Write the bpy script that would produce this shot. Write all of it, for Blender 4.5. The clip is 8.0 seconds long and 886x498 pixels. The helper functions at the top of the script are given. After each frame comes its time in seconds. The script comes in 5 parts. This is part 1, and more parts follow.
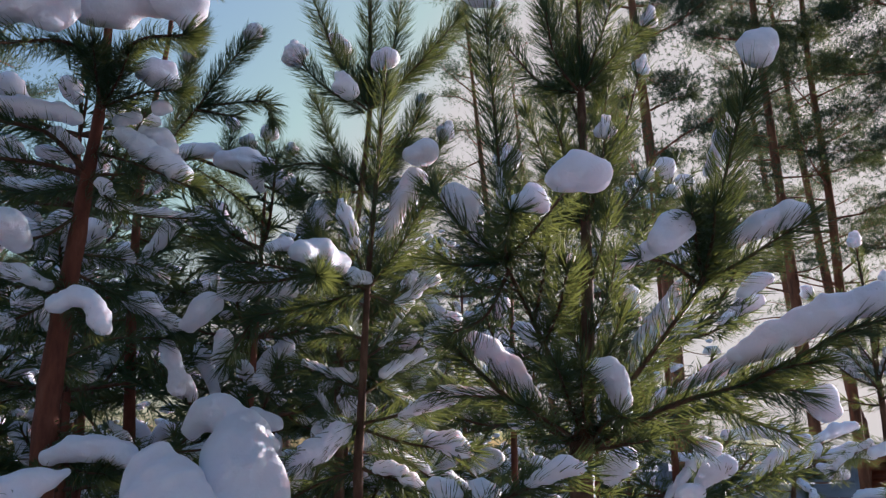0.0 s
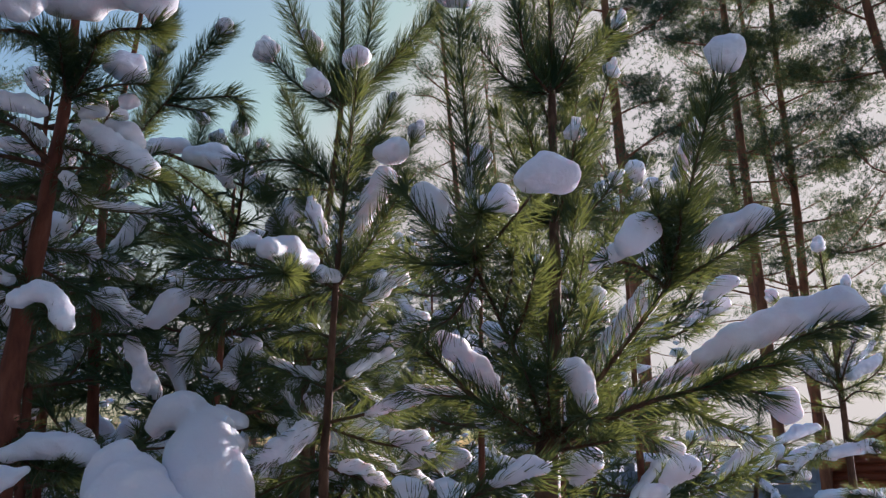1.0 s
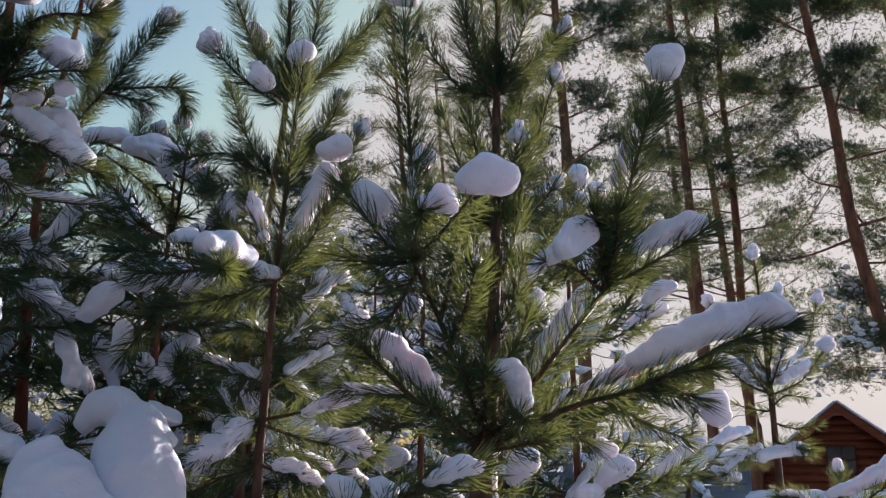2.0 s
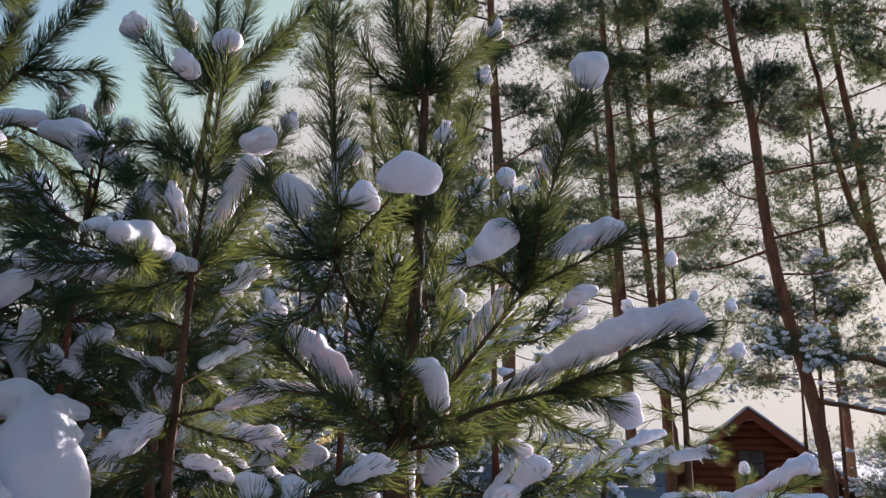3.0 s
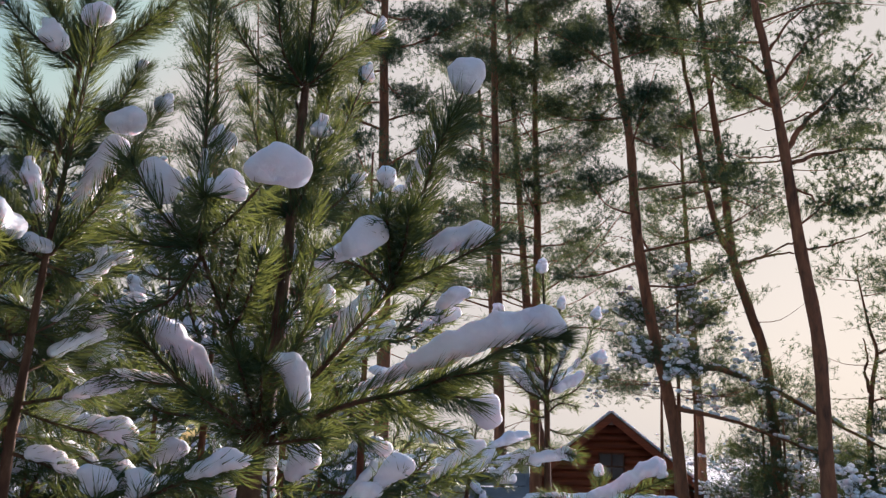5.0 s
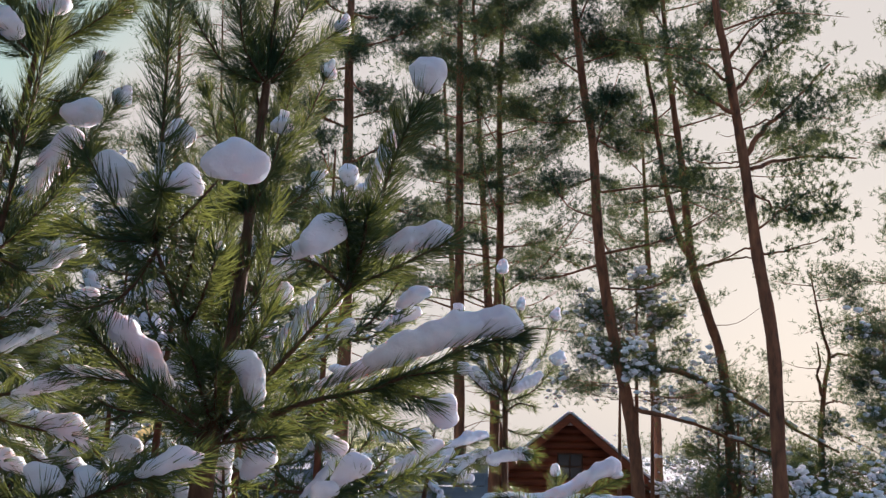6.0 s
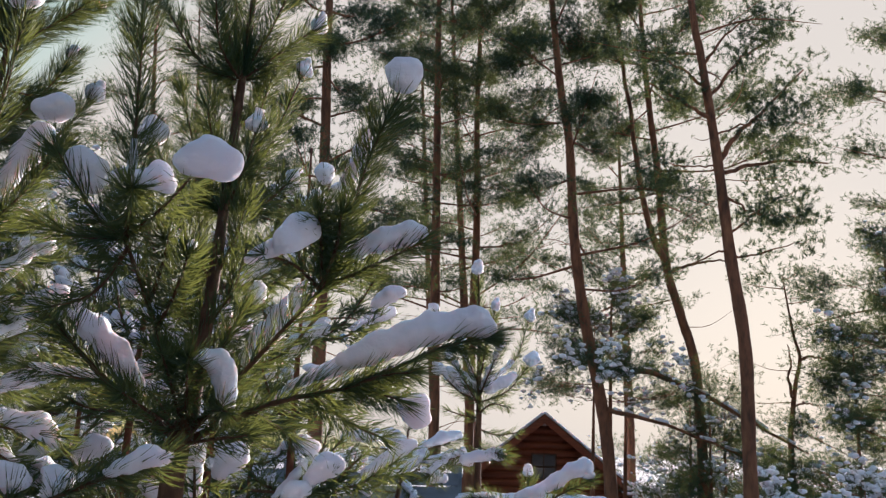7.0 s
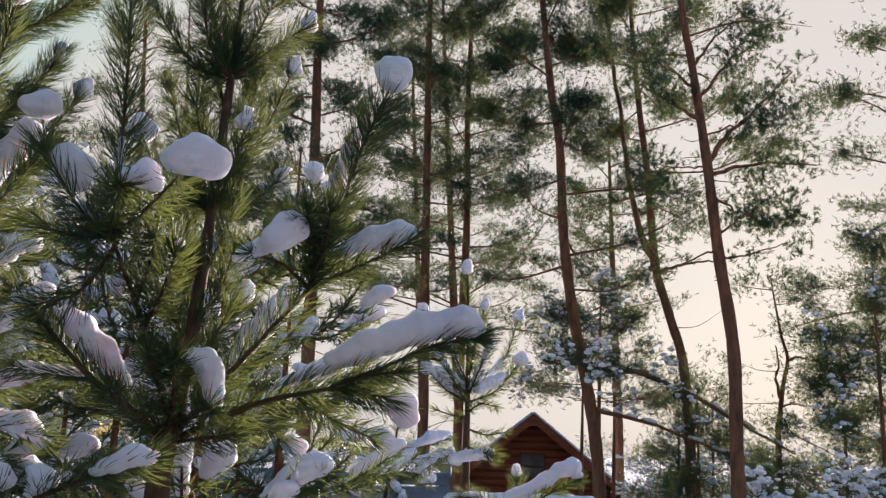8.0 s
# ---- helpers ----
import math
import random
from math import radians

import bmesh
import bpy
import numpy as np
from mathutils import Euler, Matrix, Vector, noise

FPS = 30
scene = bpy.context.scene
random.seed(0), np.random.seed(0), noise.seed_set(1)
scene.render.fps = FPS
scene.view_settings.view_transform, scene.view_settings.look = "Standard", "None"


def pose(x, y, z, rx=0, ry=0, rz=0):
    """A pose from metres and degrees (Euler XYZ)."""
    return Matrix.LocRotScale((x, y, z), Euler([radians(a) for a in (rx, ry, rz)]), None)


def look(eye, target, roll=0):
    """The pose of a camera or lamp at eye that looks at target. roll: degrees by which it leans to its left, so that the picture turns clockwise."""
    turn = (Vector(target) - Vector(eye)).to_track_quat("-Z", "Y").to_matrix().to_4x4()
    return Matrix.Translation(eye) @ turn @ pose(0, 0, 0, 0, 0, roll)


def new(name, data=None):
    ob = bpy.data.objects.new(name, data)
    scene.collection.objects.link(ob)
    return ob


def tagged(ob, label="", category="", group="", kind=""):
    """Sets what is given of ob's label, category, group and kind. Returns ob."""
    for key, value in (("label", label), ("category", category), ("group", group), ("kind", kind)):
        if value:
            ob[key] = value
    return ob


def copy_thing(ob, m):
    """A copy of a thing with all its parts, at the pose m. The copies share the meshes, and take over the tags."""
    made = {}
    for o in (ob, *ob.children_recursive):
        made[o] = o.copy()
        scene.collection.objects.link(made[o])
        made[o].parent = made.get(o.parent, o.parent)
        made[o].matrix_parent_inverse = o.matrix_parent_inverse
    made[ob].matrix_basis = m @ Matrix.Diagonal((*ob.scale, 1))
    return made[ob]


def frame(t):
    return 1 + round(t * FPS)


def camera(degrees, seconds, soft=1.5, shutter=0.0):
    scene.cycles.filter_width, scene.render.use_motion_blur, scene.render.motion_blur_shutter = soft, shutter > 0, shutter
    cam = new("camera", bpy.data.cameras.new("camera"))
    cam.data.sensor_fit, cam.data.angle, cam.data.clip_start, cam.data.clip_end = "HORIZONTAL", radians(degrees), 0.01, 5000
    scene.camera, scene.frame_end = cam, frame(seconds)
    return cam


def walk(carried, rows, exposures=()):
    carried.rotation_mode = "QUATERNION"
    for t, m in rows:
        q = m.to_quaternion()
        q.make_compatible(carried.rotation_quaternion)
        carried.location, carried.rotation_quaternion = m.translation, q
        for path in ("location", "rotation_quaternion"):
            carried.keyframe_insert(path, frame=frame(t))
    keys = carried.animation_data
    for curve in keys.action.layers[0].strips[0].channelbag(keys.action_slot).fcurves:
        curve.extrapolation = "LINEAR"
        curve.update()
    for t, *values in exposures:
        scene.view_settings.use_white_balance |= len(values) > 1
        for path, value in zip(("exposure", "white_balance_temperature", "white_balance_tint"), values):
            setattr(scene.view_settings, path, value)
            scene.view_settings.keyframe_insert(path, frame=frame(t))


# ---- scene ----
cam = camera(55.4, 8.0, soft=1.35)
PATH = [
    (0, (0.069, 0.037, 1.578), (0.03, 1.981, 2.047), -1.2),
    (0.5, (0.07, 0.036, 1.578), (0.054, 1.981, 2.045), -1.1),
    (1, (0.073, 0.037, 1.578), (0.102, 1.981, 2.044), -0.9),
    (1.5, (0.077, 0.036, 1.578), (0.161, 1.979, 2.042), -0.7),
    (3, (0.095, 0.037, 1.577), (0.416, 1.956, 2.039), 0.3),
    (3.5, (0.1, 0.036, 1.577), (0.499, 1.941, 2.038), 0.6),
    (4, (0.105, 0.034, 1.577), (0.582, 1.921, 2.038), 0.9),
    (4.5, (0.109, 0.033, 1.577), (0.648, 1.903, 2.039), 1.2),
    (5, (0.113, 0.03, 1.576), (0.705, 1.884, 2.039), 1.5),
    (6.5, (0.121, 0.027, 1.576), (0.825, 1.84, 2.041), 1.9),
    (7, (0.122, 0.025, 1.576), (0.848, 1.829, 2.042), 2.0),
    (7.5, (0.123, 0.025, 1.576), (0.863, 1.823, 2.042), 2.1),
    (8, (0.124, 0.025, 1.576), (0.872, 1.82, 2.042), 2.1),
]
walk(cam, [(t, look(eye, target, roll)) for t, eye, target, roll in PATH], [(0.0, 1.44, 5200, 18), (4.0, 1.52, 5350, 16.5), (8.0, 1.60, 5450, 14.5)])

# ---- light: a low winter sun behind the trees, clear sky ----
SUN_TURN, SUN_HEIGHT = radians(43.65), radians(10.5)
SUN_DIR = Vector((math.sin(SUN_TURN) * math.cos(SUN_HEIGHT), math.cos(SUN_TURN) * math.cos(SUN_HEIGHT), math.sin(SUN_HEIGHT)))
world = bpy.data.worlds.new("winter_sky")
scene.world = world
world.use_nodes = True
wn = world.node_tree.nodes
wl = world.node_tree.links
wn.clear()
sky = wn.new("ShaderNodeTexSky")
sky.sky_type = "NISHITA"
sky.sun_disc = False
sky.sun_elevation = SUN_HEIGHT
sky.sun_rotation = SUN_TURN
sky.altitude = 100
sky.air_density = 1.0
sky.dust_density = 3.6
sky.ozone_density = 0.9
back = wn.new("ShaderNodeBackground")
back.inputs["Strength"].default_value = 0.095
wout = wn.new("ShaderNodeOutputWorld")
# sky colour cut off at a cream tone, holding down the sun's glow
sky_cap = wn.new("ShaderNodeMix")
sky_cap.data_type = "RGBA"
sky_cap.blend_type = "DARKEN"
sky_cap.inputs[0].default_value = 1.0
sky_cap.inputs[7].default_value = (2.85, 2.42, 1.84, 1)
wl.new(sky.outputs["Color"], sky_cap.inputs[6])
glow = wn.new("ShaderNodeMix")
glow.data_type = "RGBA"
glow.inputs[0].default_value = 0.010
wl.new(sky_cap.outputs[2], glow.inputs[6])
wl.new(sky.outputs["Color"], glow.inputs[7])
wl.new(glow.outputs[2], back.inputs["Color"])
wl.new(back.outputs["Background"], wout.inputs["Surface"])
sun_data = bpy.data.lights.new("sun", "SUN")
sun_data.energy = 5.0
sun_data.angle = radians(0.55)
sun_data.color = (1.0, 0.80, 0.62)
sun = new("sun", sun_data)
sun.matrix_world = look(SUN_DIR * 60, (0, 0, 0))

# ---- materials ----


def material(name):
    m = bpy.data.materials.new(name)
    m.use_nodes = True
    nt = m.node_tree
    nt.nodes.clear()
    out = nt.nodes.new("ShaderNodeOutputMaterial")
    return m, nt, out


def principled(nt, rough, spec=0.5):
    p = nt.nodes.new("ShaderNodeBsdfPrincipled")
    p.inputs["Roughness"].default_value = rough
    p.inputs["Specular IOR Level"].default_value = spec
    return p


def noise_node(nt, scale, detail=4.0, rough=0.55, stretch=None):
    tc = nt.nodes.new("ShaderNodeTexCoord")
    n = nt.nodes.new("ShaderNodeTexNoise")
    n.inputs["Scale"].default_value = scale
    n.inputs["Detail"].default_value = detail
    n.inputs["Roughness"].default_value = rough
    if stretch:
        mp = nt.nodes.new("ShaderNodeMapping")
        mp.inputs["Scale"].default_value = stretch
        nt.links.new(tc.outputs["Object"], mp.inputs["Vector"])
        nt.links.new(mp.outputs["Vector"], n.inputs["Vector"])
    else:
        nt.links.new(tc.outputs["Object"], n.inputs["Vector"])
    return n


def ramp(nt, source, stops):
    r = nt.nodes.new("ShaderNodeValToRGB")
    e = r.color_ramp.elements
    while len(e) < len(stops):
        e.new(0.5)
    for el, (pos, col) in zip(e, stops):
        el.position = pos
        el.color = (*col, 1)
    nt.links.new(source, r.inputs["Fac"])
    return r


def bump(nt, source, strength, distance, target):
    b = nt.nodes.new("ShaderNodeBump")
    b.inputs["Strength"].default_value = strength
    b.inputs["Distance"].default_value = distance
    nt.links.new(source, b.inputs["Height"])
    nt.links.new(b.outputs["Normal"], target.inputs["Normal"])
    return b


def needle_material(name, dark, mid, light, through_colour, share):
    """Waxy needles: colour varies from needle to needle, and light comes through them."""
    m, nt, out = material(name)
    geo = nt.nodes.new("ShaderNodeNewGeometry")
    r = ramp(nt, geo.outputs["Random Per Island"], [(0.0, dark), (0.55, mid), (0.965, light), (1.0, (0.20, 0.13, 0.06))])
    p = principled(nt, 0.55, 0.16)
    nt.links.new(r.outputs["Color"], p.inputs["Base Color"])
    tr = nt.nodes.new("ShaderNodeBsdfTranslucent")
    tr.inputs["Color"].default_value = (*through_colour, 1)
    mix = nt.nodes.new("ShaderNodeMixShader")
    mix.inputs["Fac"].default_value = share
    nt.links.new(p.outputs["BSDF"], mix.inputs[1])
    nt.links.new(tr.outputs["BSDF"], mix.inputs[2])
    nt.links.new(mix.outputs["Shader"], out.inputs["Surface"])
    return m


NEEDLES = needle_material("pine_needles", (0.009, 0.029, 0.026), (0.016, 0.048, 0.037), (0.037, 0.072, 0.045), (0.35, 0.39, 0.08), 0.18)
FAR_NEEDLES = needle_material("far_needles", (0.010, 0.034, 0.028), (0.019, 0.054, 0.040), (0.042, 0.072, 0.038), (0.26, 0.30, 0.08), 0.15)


def snow_material():
    m, nt, out = material("snow")
    p = principled(nt, 0.8, 0.08)
    big = noise_node(nt, 9.0, 3.0)
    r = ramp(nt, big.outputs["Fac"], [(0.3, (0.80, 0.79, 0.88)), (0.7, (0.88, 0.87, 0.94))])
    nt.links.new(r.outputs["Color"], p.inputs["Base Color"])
    p.inputs["Subsurface Weight"].default_value = 0.75
    p.inputs["Subsurface Radius"].default_value = (0.03, 0.025, 0.024)
    p.inputs["Subsurface Scale"].default_value = 0.8
    fine = noise_node(nt, 220.0, 5.0, 0.7)
    b1 = bump(nt, fine.outputs["Fac"], 0.35, 0.003, p)
    lumpy = noise_node(nt, 32.0, 5.0, 0.6)
    b2 = nt.nodes.new("ShaderNodeBump")
    b2.inputs["Strength"].default_value = 0.6
    b2.inputs["Distance"].default_value = 0.01
    nt.links.new(lumpy.outputs["Fac"], b2.inputs["Height"])
    nt.links.new(b2.outputs["Normal"], b1.inputs["Normal"])
    nt.links.new(p.outputs["BSDF"], out.inputs["Surface"])
    return m


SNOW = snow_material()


def floor_material():
    """Fresh snow, sprinkled with fallen needles and bark scales."""
    m, nt, out = material("snowy_floor")
    p = principled(nt, 0.95, 0.02)
    drift = noise_node(nt, 1.3, 6.0, 0.6)
    fleck = noise_node(nt, 60.0, 5.0, 0.75)
    clean = ramp(nt, drift.outputs["Fac"], [(0.3, (0.80, 0.79, 0.86)), (0.7, (0.90, 0.88, 0.94))])
    # litter kept dense enough to cut the light that bounces off the snow
    litter = ramp(nt, fleck.outputs["Fac"], [(0.46, (0, 0, 0)), (0.58, (1, 1, 1))])
    mix = nt.nodes.new("ShaderNodeMix")
    mix.data_type = "RGBA"
    nt.links.new(litter.outputs["Color"], mix.inputs[0])
    nt.links.new(clean.outputs["Color"], mix.inputs[6])
    mix.inputs[7].default_value = (0.10, 0.06, 0.035, 1)
    nt.links.new(mix.outputs[2], p.inputs["Base Color"])
    b = bump(nt, fleck.outputs["Fac"], 0.4, 0.008, p)
    b2 = nt.nodes.new("ShaderNodeBump")
    b2.inputs["Strength"].default_value = 0.9
    b2.inputs["Distance"].default_value = 0.12
    nt.links.new(drift.outputs["Fac"], b2.inputs["Height"])
    nt.links.new(b2.outputs["Normal"], b.inputs["Normal"])
    nt.links.new(p.outputs["BSDF"], out.inputs["Surface"])
    return m


FLOOR = floor_material()


def bark_material(name, stops, scale, stretch, depth):
    m, nt, out = material(name)
    p = principled(nt, 0.85, 0.25)
    n = noise_node(nt, scale, 6.0, 0.65, stretch)
    r = ramp(nt, n.outputs["Fac"], stops)
    nt.links.new(r.outputs["Color"], p.inputs["Base Color"])
    bump(nt, n.outputs["Fac"], 0.8, depth, p)
    nt.links.new(p.outputs["BSDF"], out.inputs["Surface"])
    return m


TWIG = bark_material("young_bark", [(0.3, (0.050, 0.027, 0.018)), (0.55, (0.11, 0.058, 0.034)), (0.75, (0.19, 0.115, 0.07))], 60.0, (1, 1, 0.35), 0.002)
RED_BARK = bark_material("red_young_bark", [(0.3, (0.085, 0.030, 0.020)), (0.55, (0.17, 0.060, 0.036)), (0.8, (0.23, 0.11, 0.07))], 45.0, (1, 1, 0.3), 0.002)
PINE_BARK = bark_material("pine_bark", [(0.3, (0.06, 0.032, 0.022)), (0.5, (0.17, 0.075, 0.042)), (0.75, (0.28, 0.13, 0.065))], 9.0, (1, 1, 0.28), 0.02)


def log_material():
    m, nt, out = material("stained_logs")
    p = principled(nt, 0.6, 0.3)
    n = noise_node(nt, 6.0, 6.0, 0.6, (0.2, 1, 4))
    r = ramp(nt, n.outputs["Fac"], [(0.3, (0.11, 0.028, 0.012)), (0.6, (0.21, 0.055, 0.022)), (0.8, (0.27, 0.085, 0.035))])
    nt.links.new(r.outputs["Color"], p.inputs["Base Color"])
    bump(nt, n.outputs["Fac"], 0.4, 0.006, p)
    nt.links.new(p.outputs["BSDF"], out.inputs["Surface"])
    return m


LOGS = log_material()
FENCE_PAINT = bark_material("weathered_boards", [(0.3, (0.12, 0.14, 0.17)), (0.6, (0.19, 0.22, 0.26)), (0.8, (0.25, 0.28, 0.31))], 7.0, (0.3, 1, 1), 0.002)
def pane_material():
    m, nt, out = material("dark_pane")
    p = principled(nt, 0.08, 0.5)
    p.inputs["Base Color"].default_value = (0.012, 0.014, 0.017, 1)
    nt.links.new(p.outputs["BSDF"], out.inputs["Surface"])
    return m


PANE = pane_material()
DARK_WOOD = bark_material("dark_trim", [(0.3, (0.045, 0.022, 0.014)), (0.7, (0.10, 0.050, 0.030))], 10.0, (1, 1, 1), 0.002)

# ---- mesh tools ----


def mesh_of(name, verts, tris=None, quads=None, smooth=True):
    me = bpy.data.meshes.new(name)
    verts = np.asarray(verts, np.float32)
    t = np.zeros((0, 3), np.int32) if tris is None else np.asarray(tris, np.int32)
    q = np.zeros((0, 4), np.int32) if quads is None else np.asarray(quads, np.int32)
    me.vertices.add(len(verts))
    me.vertices.foreach_set("co", verts.ravel())
    me.loops.add(t.size + q.size)
    me.loops.foreach_set("vertex_index", np.concatenate([t.ravel(), q.ravel()]))
    me.polygons.add(len(t) + len(q))
    me.polygons.foreach_set("loop_start", np.concatenate([np.arange(len(t)) * 3, t.size + np.arange(len(q)) * 4]).astype(np.int32))
    me.polygons.foreach_set("use_smooth", np.full(len(t) + len(q), smooth))
    me.update()
    me.validate()
    return me


def part(name, me, mat, parent, label=""):
    """One mesh as a part under a thing or under another part."""
    ob = new(name, me)
    me.materials.append(mat)
    ob.parent = parent
    if label:
        tagged(ob, label)
    return ob


def thing(name, place, label, category, group="", kind=""):
    ob = new(name)
    ob.location = place
    ob.empty_display_size = 0.1
    return tagged(ob, label, category, group, kind)


def smooth_path(points, n):
    """A smooth curve through the points, resampled at n places."""
    p = np.asarray(points, float)
    if len(p) < 3:
        p = np.vstack([p[0], (p[0] + p[-1]) / 2, p[-1]])
    ext = np.vstack([2 * p[0] - p[1], p, 2 * p[-1] - p[-2]])
    out = []
    for s in np.linspace(0, len(p) - 1 - 1e-9, n):
        i = int(s)
        u = s - i
        a, b, c, d = ext[i], ext[i + 1], ext[i + 2], ext[i + 3]
        out.append(0.5 * (2 * b + (c - a) * u + (2 * a - 5 * b + 4 * c - d) * u * u + (3 * b - a - 3 * c + d) * u ** 3))
    return np.array(out)


def frames_along(path):
    tan = np.gradient(path, axis=0)
    tan /= np.linalg.norm(tan, axis=1)[:, None] + 1e-12
    side = np.cross(tan, np.array([0.31, 0.17, 0.93]))
    side /= np.linalg.norm(side, axis=1)[:, None] + 1e-12
    return tan, side, np.cross(side, tan)


def tube_arrays(path, radii, sides=7):
    tan, side, up = frames_along(path)
    ang = np.arange(sides) * 2 * math.pi / sides
    rings = path[:, None, :] + radii[:, None, None] * (side[:, None, :] * np.cos(ang)[None, :, None] + up[:, None, :] * np.sin(ang)[None, :, None])
    n = len(path)
    i = np.arange(n - 1)[:, None] * sides
    j = np.arange(sides)[None, :]
    k = (j + 1) % sides
    quads = np.stack([i + j, i + k, i + sides + k, i + sides + j], -1).reshape(-1, 4)
    verts = np.vstack([rings.reshape(-1, 3), path[-1]])
    last = (n - 1) * sides
    tris = np.array([[last + a, last + (a + 1) % sides, n * sides] for a in range(sides)])
    return verts, tris, quads


def tube(name, path, radii, sides=7):
    v, t, q = tube_arrays(np.asarray(path, float), np.asarray(radii, float), sides)
    return mesh_of(name, v, t, q)


NEEDLE_FACES = [(0, 1, 3), (0, 3, 2), (1, 4, 3), (2, 3, 5), (3, 4, 5)]


def needle_arrays(rng, path, count, length, bare=0.0, thick=0.00072, bent=True, wide=(33, 54)):
    """Pairs of needles along a shoot, pointing forwards all round it."""
    tan, side, up = frames_along(path)
    pairs = max(4, count // 2)
    tip_pairs = max(3, pairs // 9)
    s = np.concatenate([bare + (1 - bare) * rng.random(pairs), 1 - 0.06 * rng.random(tip_pairs)])
    turn = rng.random(len(s)) * 2 * math.pi
    ang = np.radians(np.where(np.arange(len(s)) < pairs, rng.uniform(wide[0], wide[1], len(s)), rng.uniform(4, 38, len(s))))
    s, turn, ang = np.repeat(s, 2), np.repeat(turn, 2) + rng.normal(0, 0.16, 2 * len(s)), np.repeat(ang, 2) + rng.normal(0, 0.07, 2 * len(s))
    x = s * (len(path) - 1)
    i = np.minimum(x.astype(int), len(path) - 2)
    f = (x - i)[:, None]
    p = path[i] * (1 - f) + path[i + 1] * f
    tg, sd, u = tan[i], side[i], up[i]
    rad = sd * np.cos(turn)[:, None] + u * np.sin(turn)[:, None]
    way = tg * np.cos(ang)[:, None] + rad * np.sin(ang)[:, None]
    way += rng.normal(0, 0.035, way.shape)
    way /= np.linalg.norm(way, axis=1)[:, None]
    ln = length * rng.uniform(0.74, 0.98, len(s)) * np.where(s > 0.9, 0.9, 1)
    a = np.cross(way, rng.normal(0, 1, way.shape))
    a /= np.linalg.norm(a, axis=1)[:, None] + 1e-9
    b = np.cross(way, a)
    n = len(s)
    tip = p + way * ln[:, None] + tg * (0.14 * ln)[:, None]
    th = thick * rng.uniform(0.8, 1.15, n)[:, None]
    k = np.arange(n)[:, None]
    if not bent:
        v = np.stack([p + a * th, p + b * th * 0.7, p - a * th, tip], 1).reshape(-1, 3)
        t = np.stack([k * 4 + np.array([[0, 1, 3]]), k * 4 + np.array([[1, 2, 3]])], 1).reshape(-1, 3)
        return v, t
    # each needle is a narrow channel, folded along its middle
    mid = p + way * (0.55 * ln)[:, None] + rad * (0.04 * ln)[:, None]
    v = np.stack([p + a * th * 0.8, p - a * th * 0.8, mid + a * th, mid + b * th * 0.6, mid - a * th, tip], 1).reshape(-1, 3)
    t = np.stack([k * 6 + np.array([fc]) for fc in NEEDLE_FACES], 1).reshape(-1, 3)
    return v, t


def surface_net(F, origin, h):
    """Smooth closed skin where the field F changes its sign."""
    nx, ny, nz = F.shape
    acc = np.zeros((nx - 1, ny - 1, nz - 1, 3))
    cnt = np.zeros((nx - 1, ny - 1, nz - 1))
    for axis in range(3):
        o1, o2 = [d for d in range(3) if d != axis]
        for a in (0, 1):
            for b in (0, 1):
                lo = [slice(0, -1)] * 3
                lo[o1] = slice(a, F.shape[o1] - 1 + a)
                lo[o2] = slice(b, F.shape[o2] - 1 + b)
                hi = list(lo)
                hi[axis] = slice(1, None)
                f0, f1 = F[tuple(lo)], F[tuple(hi)]
                m = (f0 < 0) != (f1 < 0)
                d = np.where(m, f0 - f1, 1)
                acc[..., axis] += np.where(m, f0 / d, 0)
                acc[..., o1] += m * a
                acc[..., o2] += m * b
                cnt += m
    live = cnt > 0
    idx = np.full(live.shape, -1)
    idx[live] = np.arange(live.sum())
    verts = (np.argwhere(live) + acc[live] / cnt[live][:, None]) * h + origin
    quads = []
    S = F < 0
    for axis in range(3):
        o1, o2 = [(1, 2), (2, 0), (0, 1)][axis]
        lo = [slice(None)] * 3
        lo[axis] = slice(0, -1)
        hi = [slice(None)] * 3
        hi[axis] = slice(1, None)
        s0, s1 = S[tuple(lo)], S[tuple(hi)]
        for inside_first in (True, False):
            e = np.argwhere((s0 & ~s1) if inside_first else (~s0 & s1))
            if not len(e):
                continue
            c = []
            for da, db in ((-1, -1), (0, -1), (0, 0), (-1, 0)):
                q = e.copy()
                q[:, o1] += da
                q[:, o2] += db
                c.append(idx[q[:, 0], q[:, 1], q[:, 2]])
            if not inside_first:
                c = c[::-1]
            quads.append(np.stack(c, 1))
    return verts, np.vstack(quads)


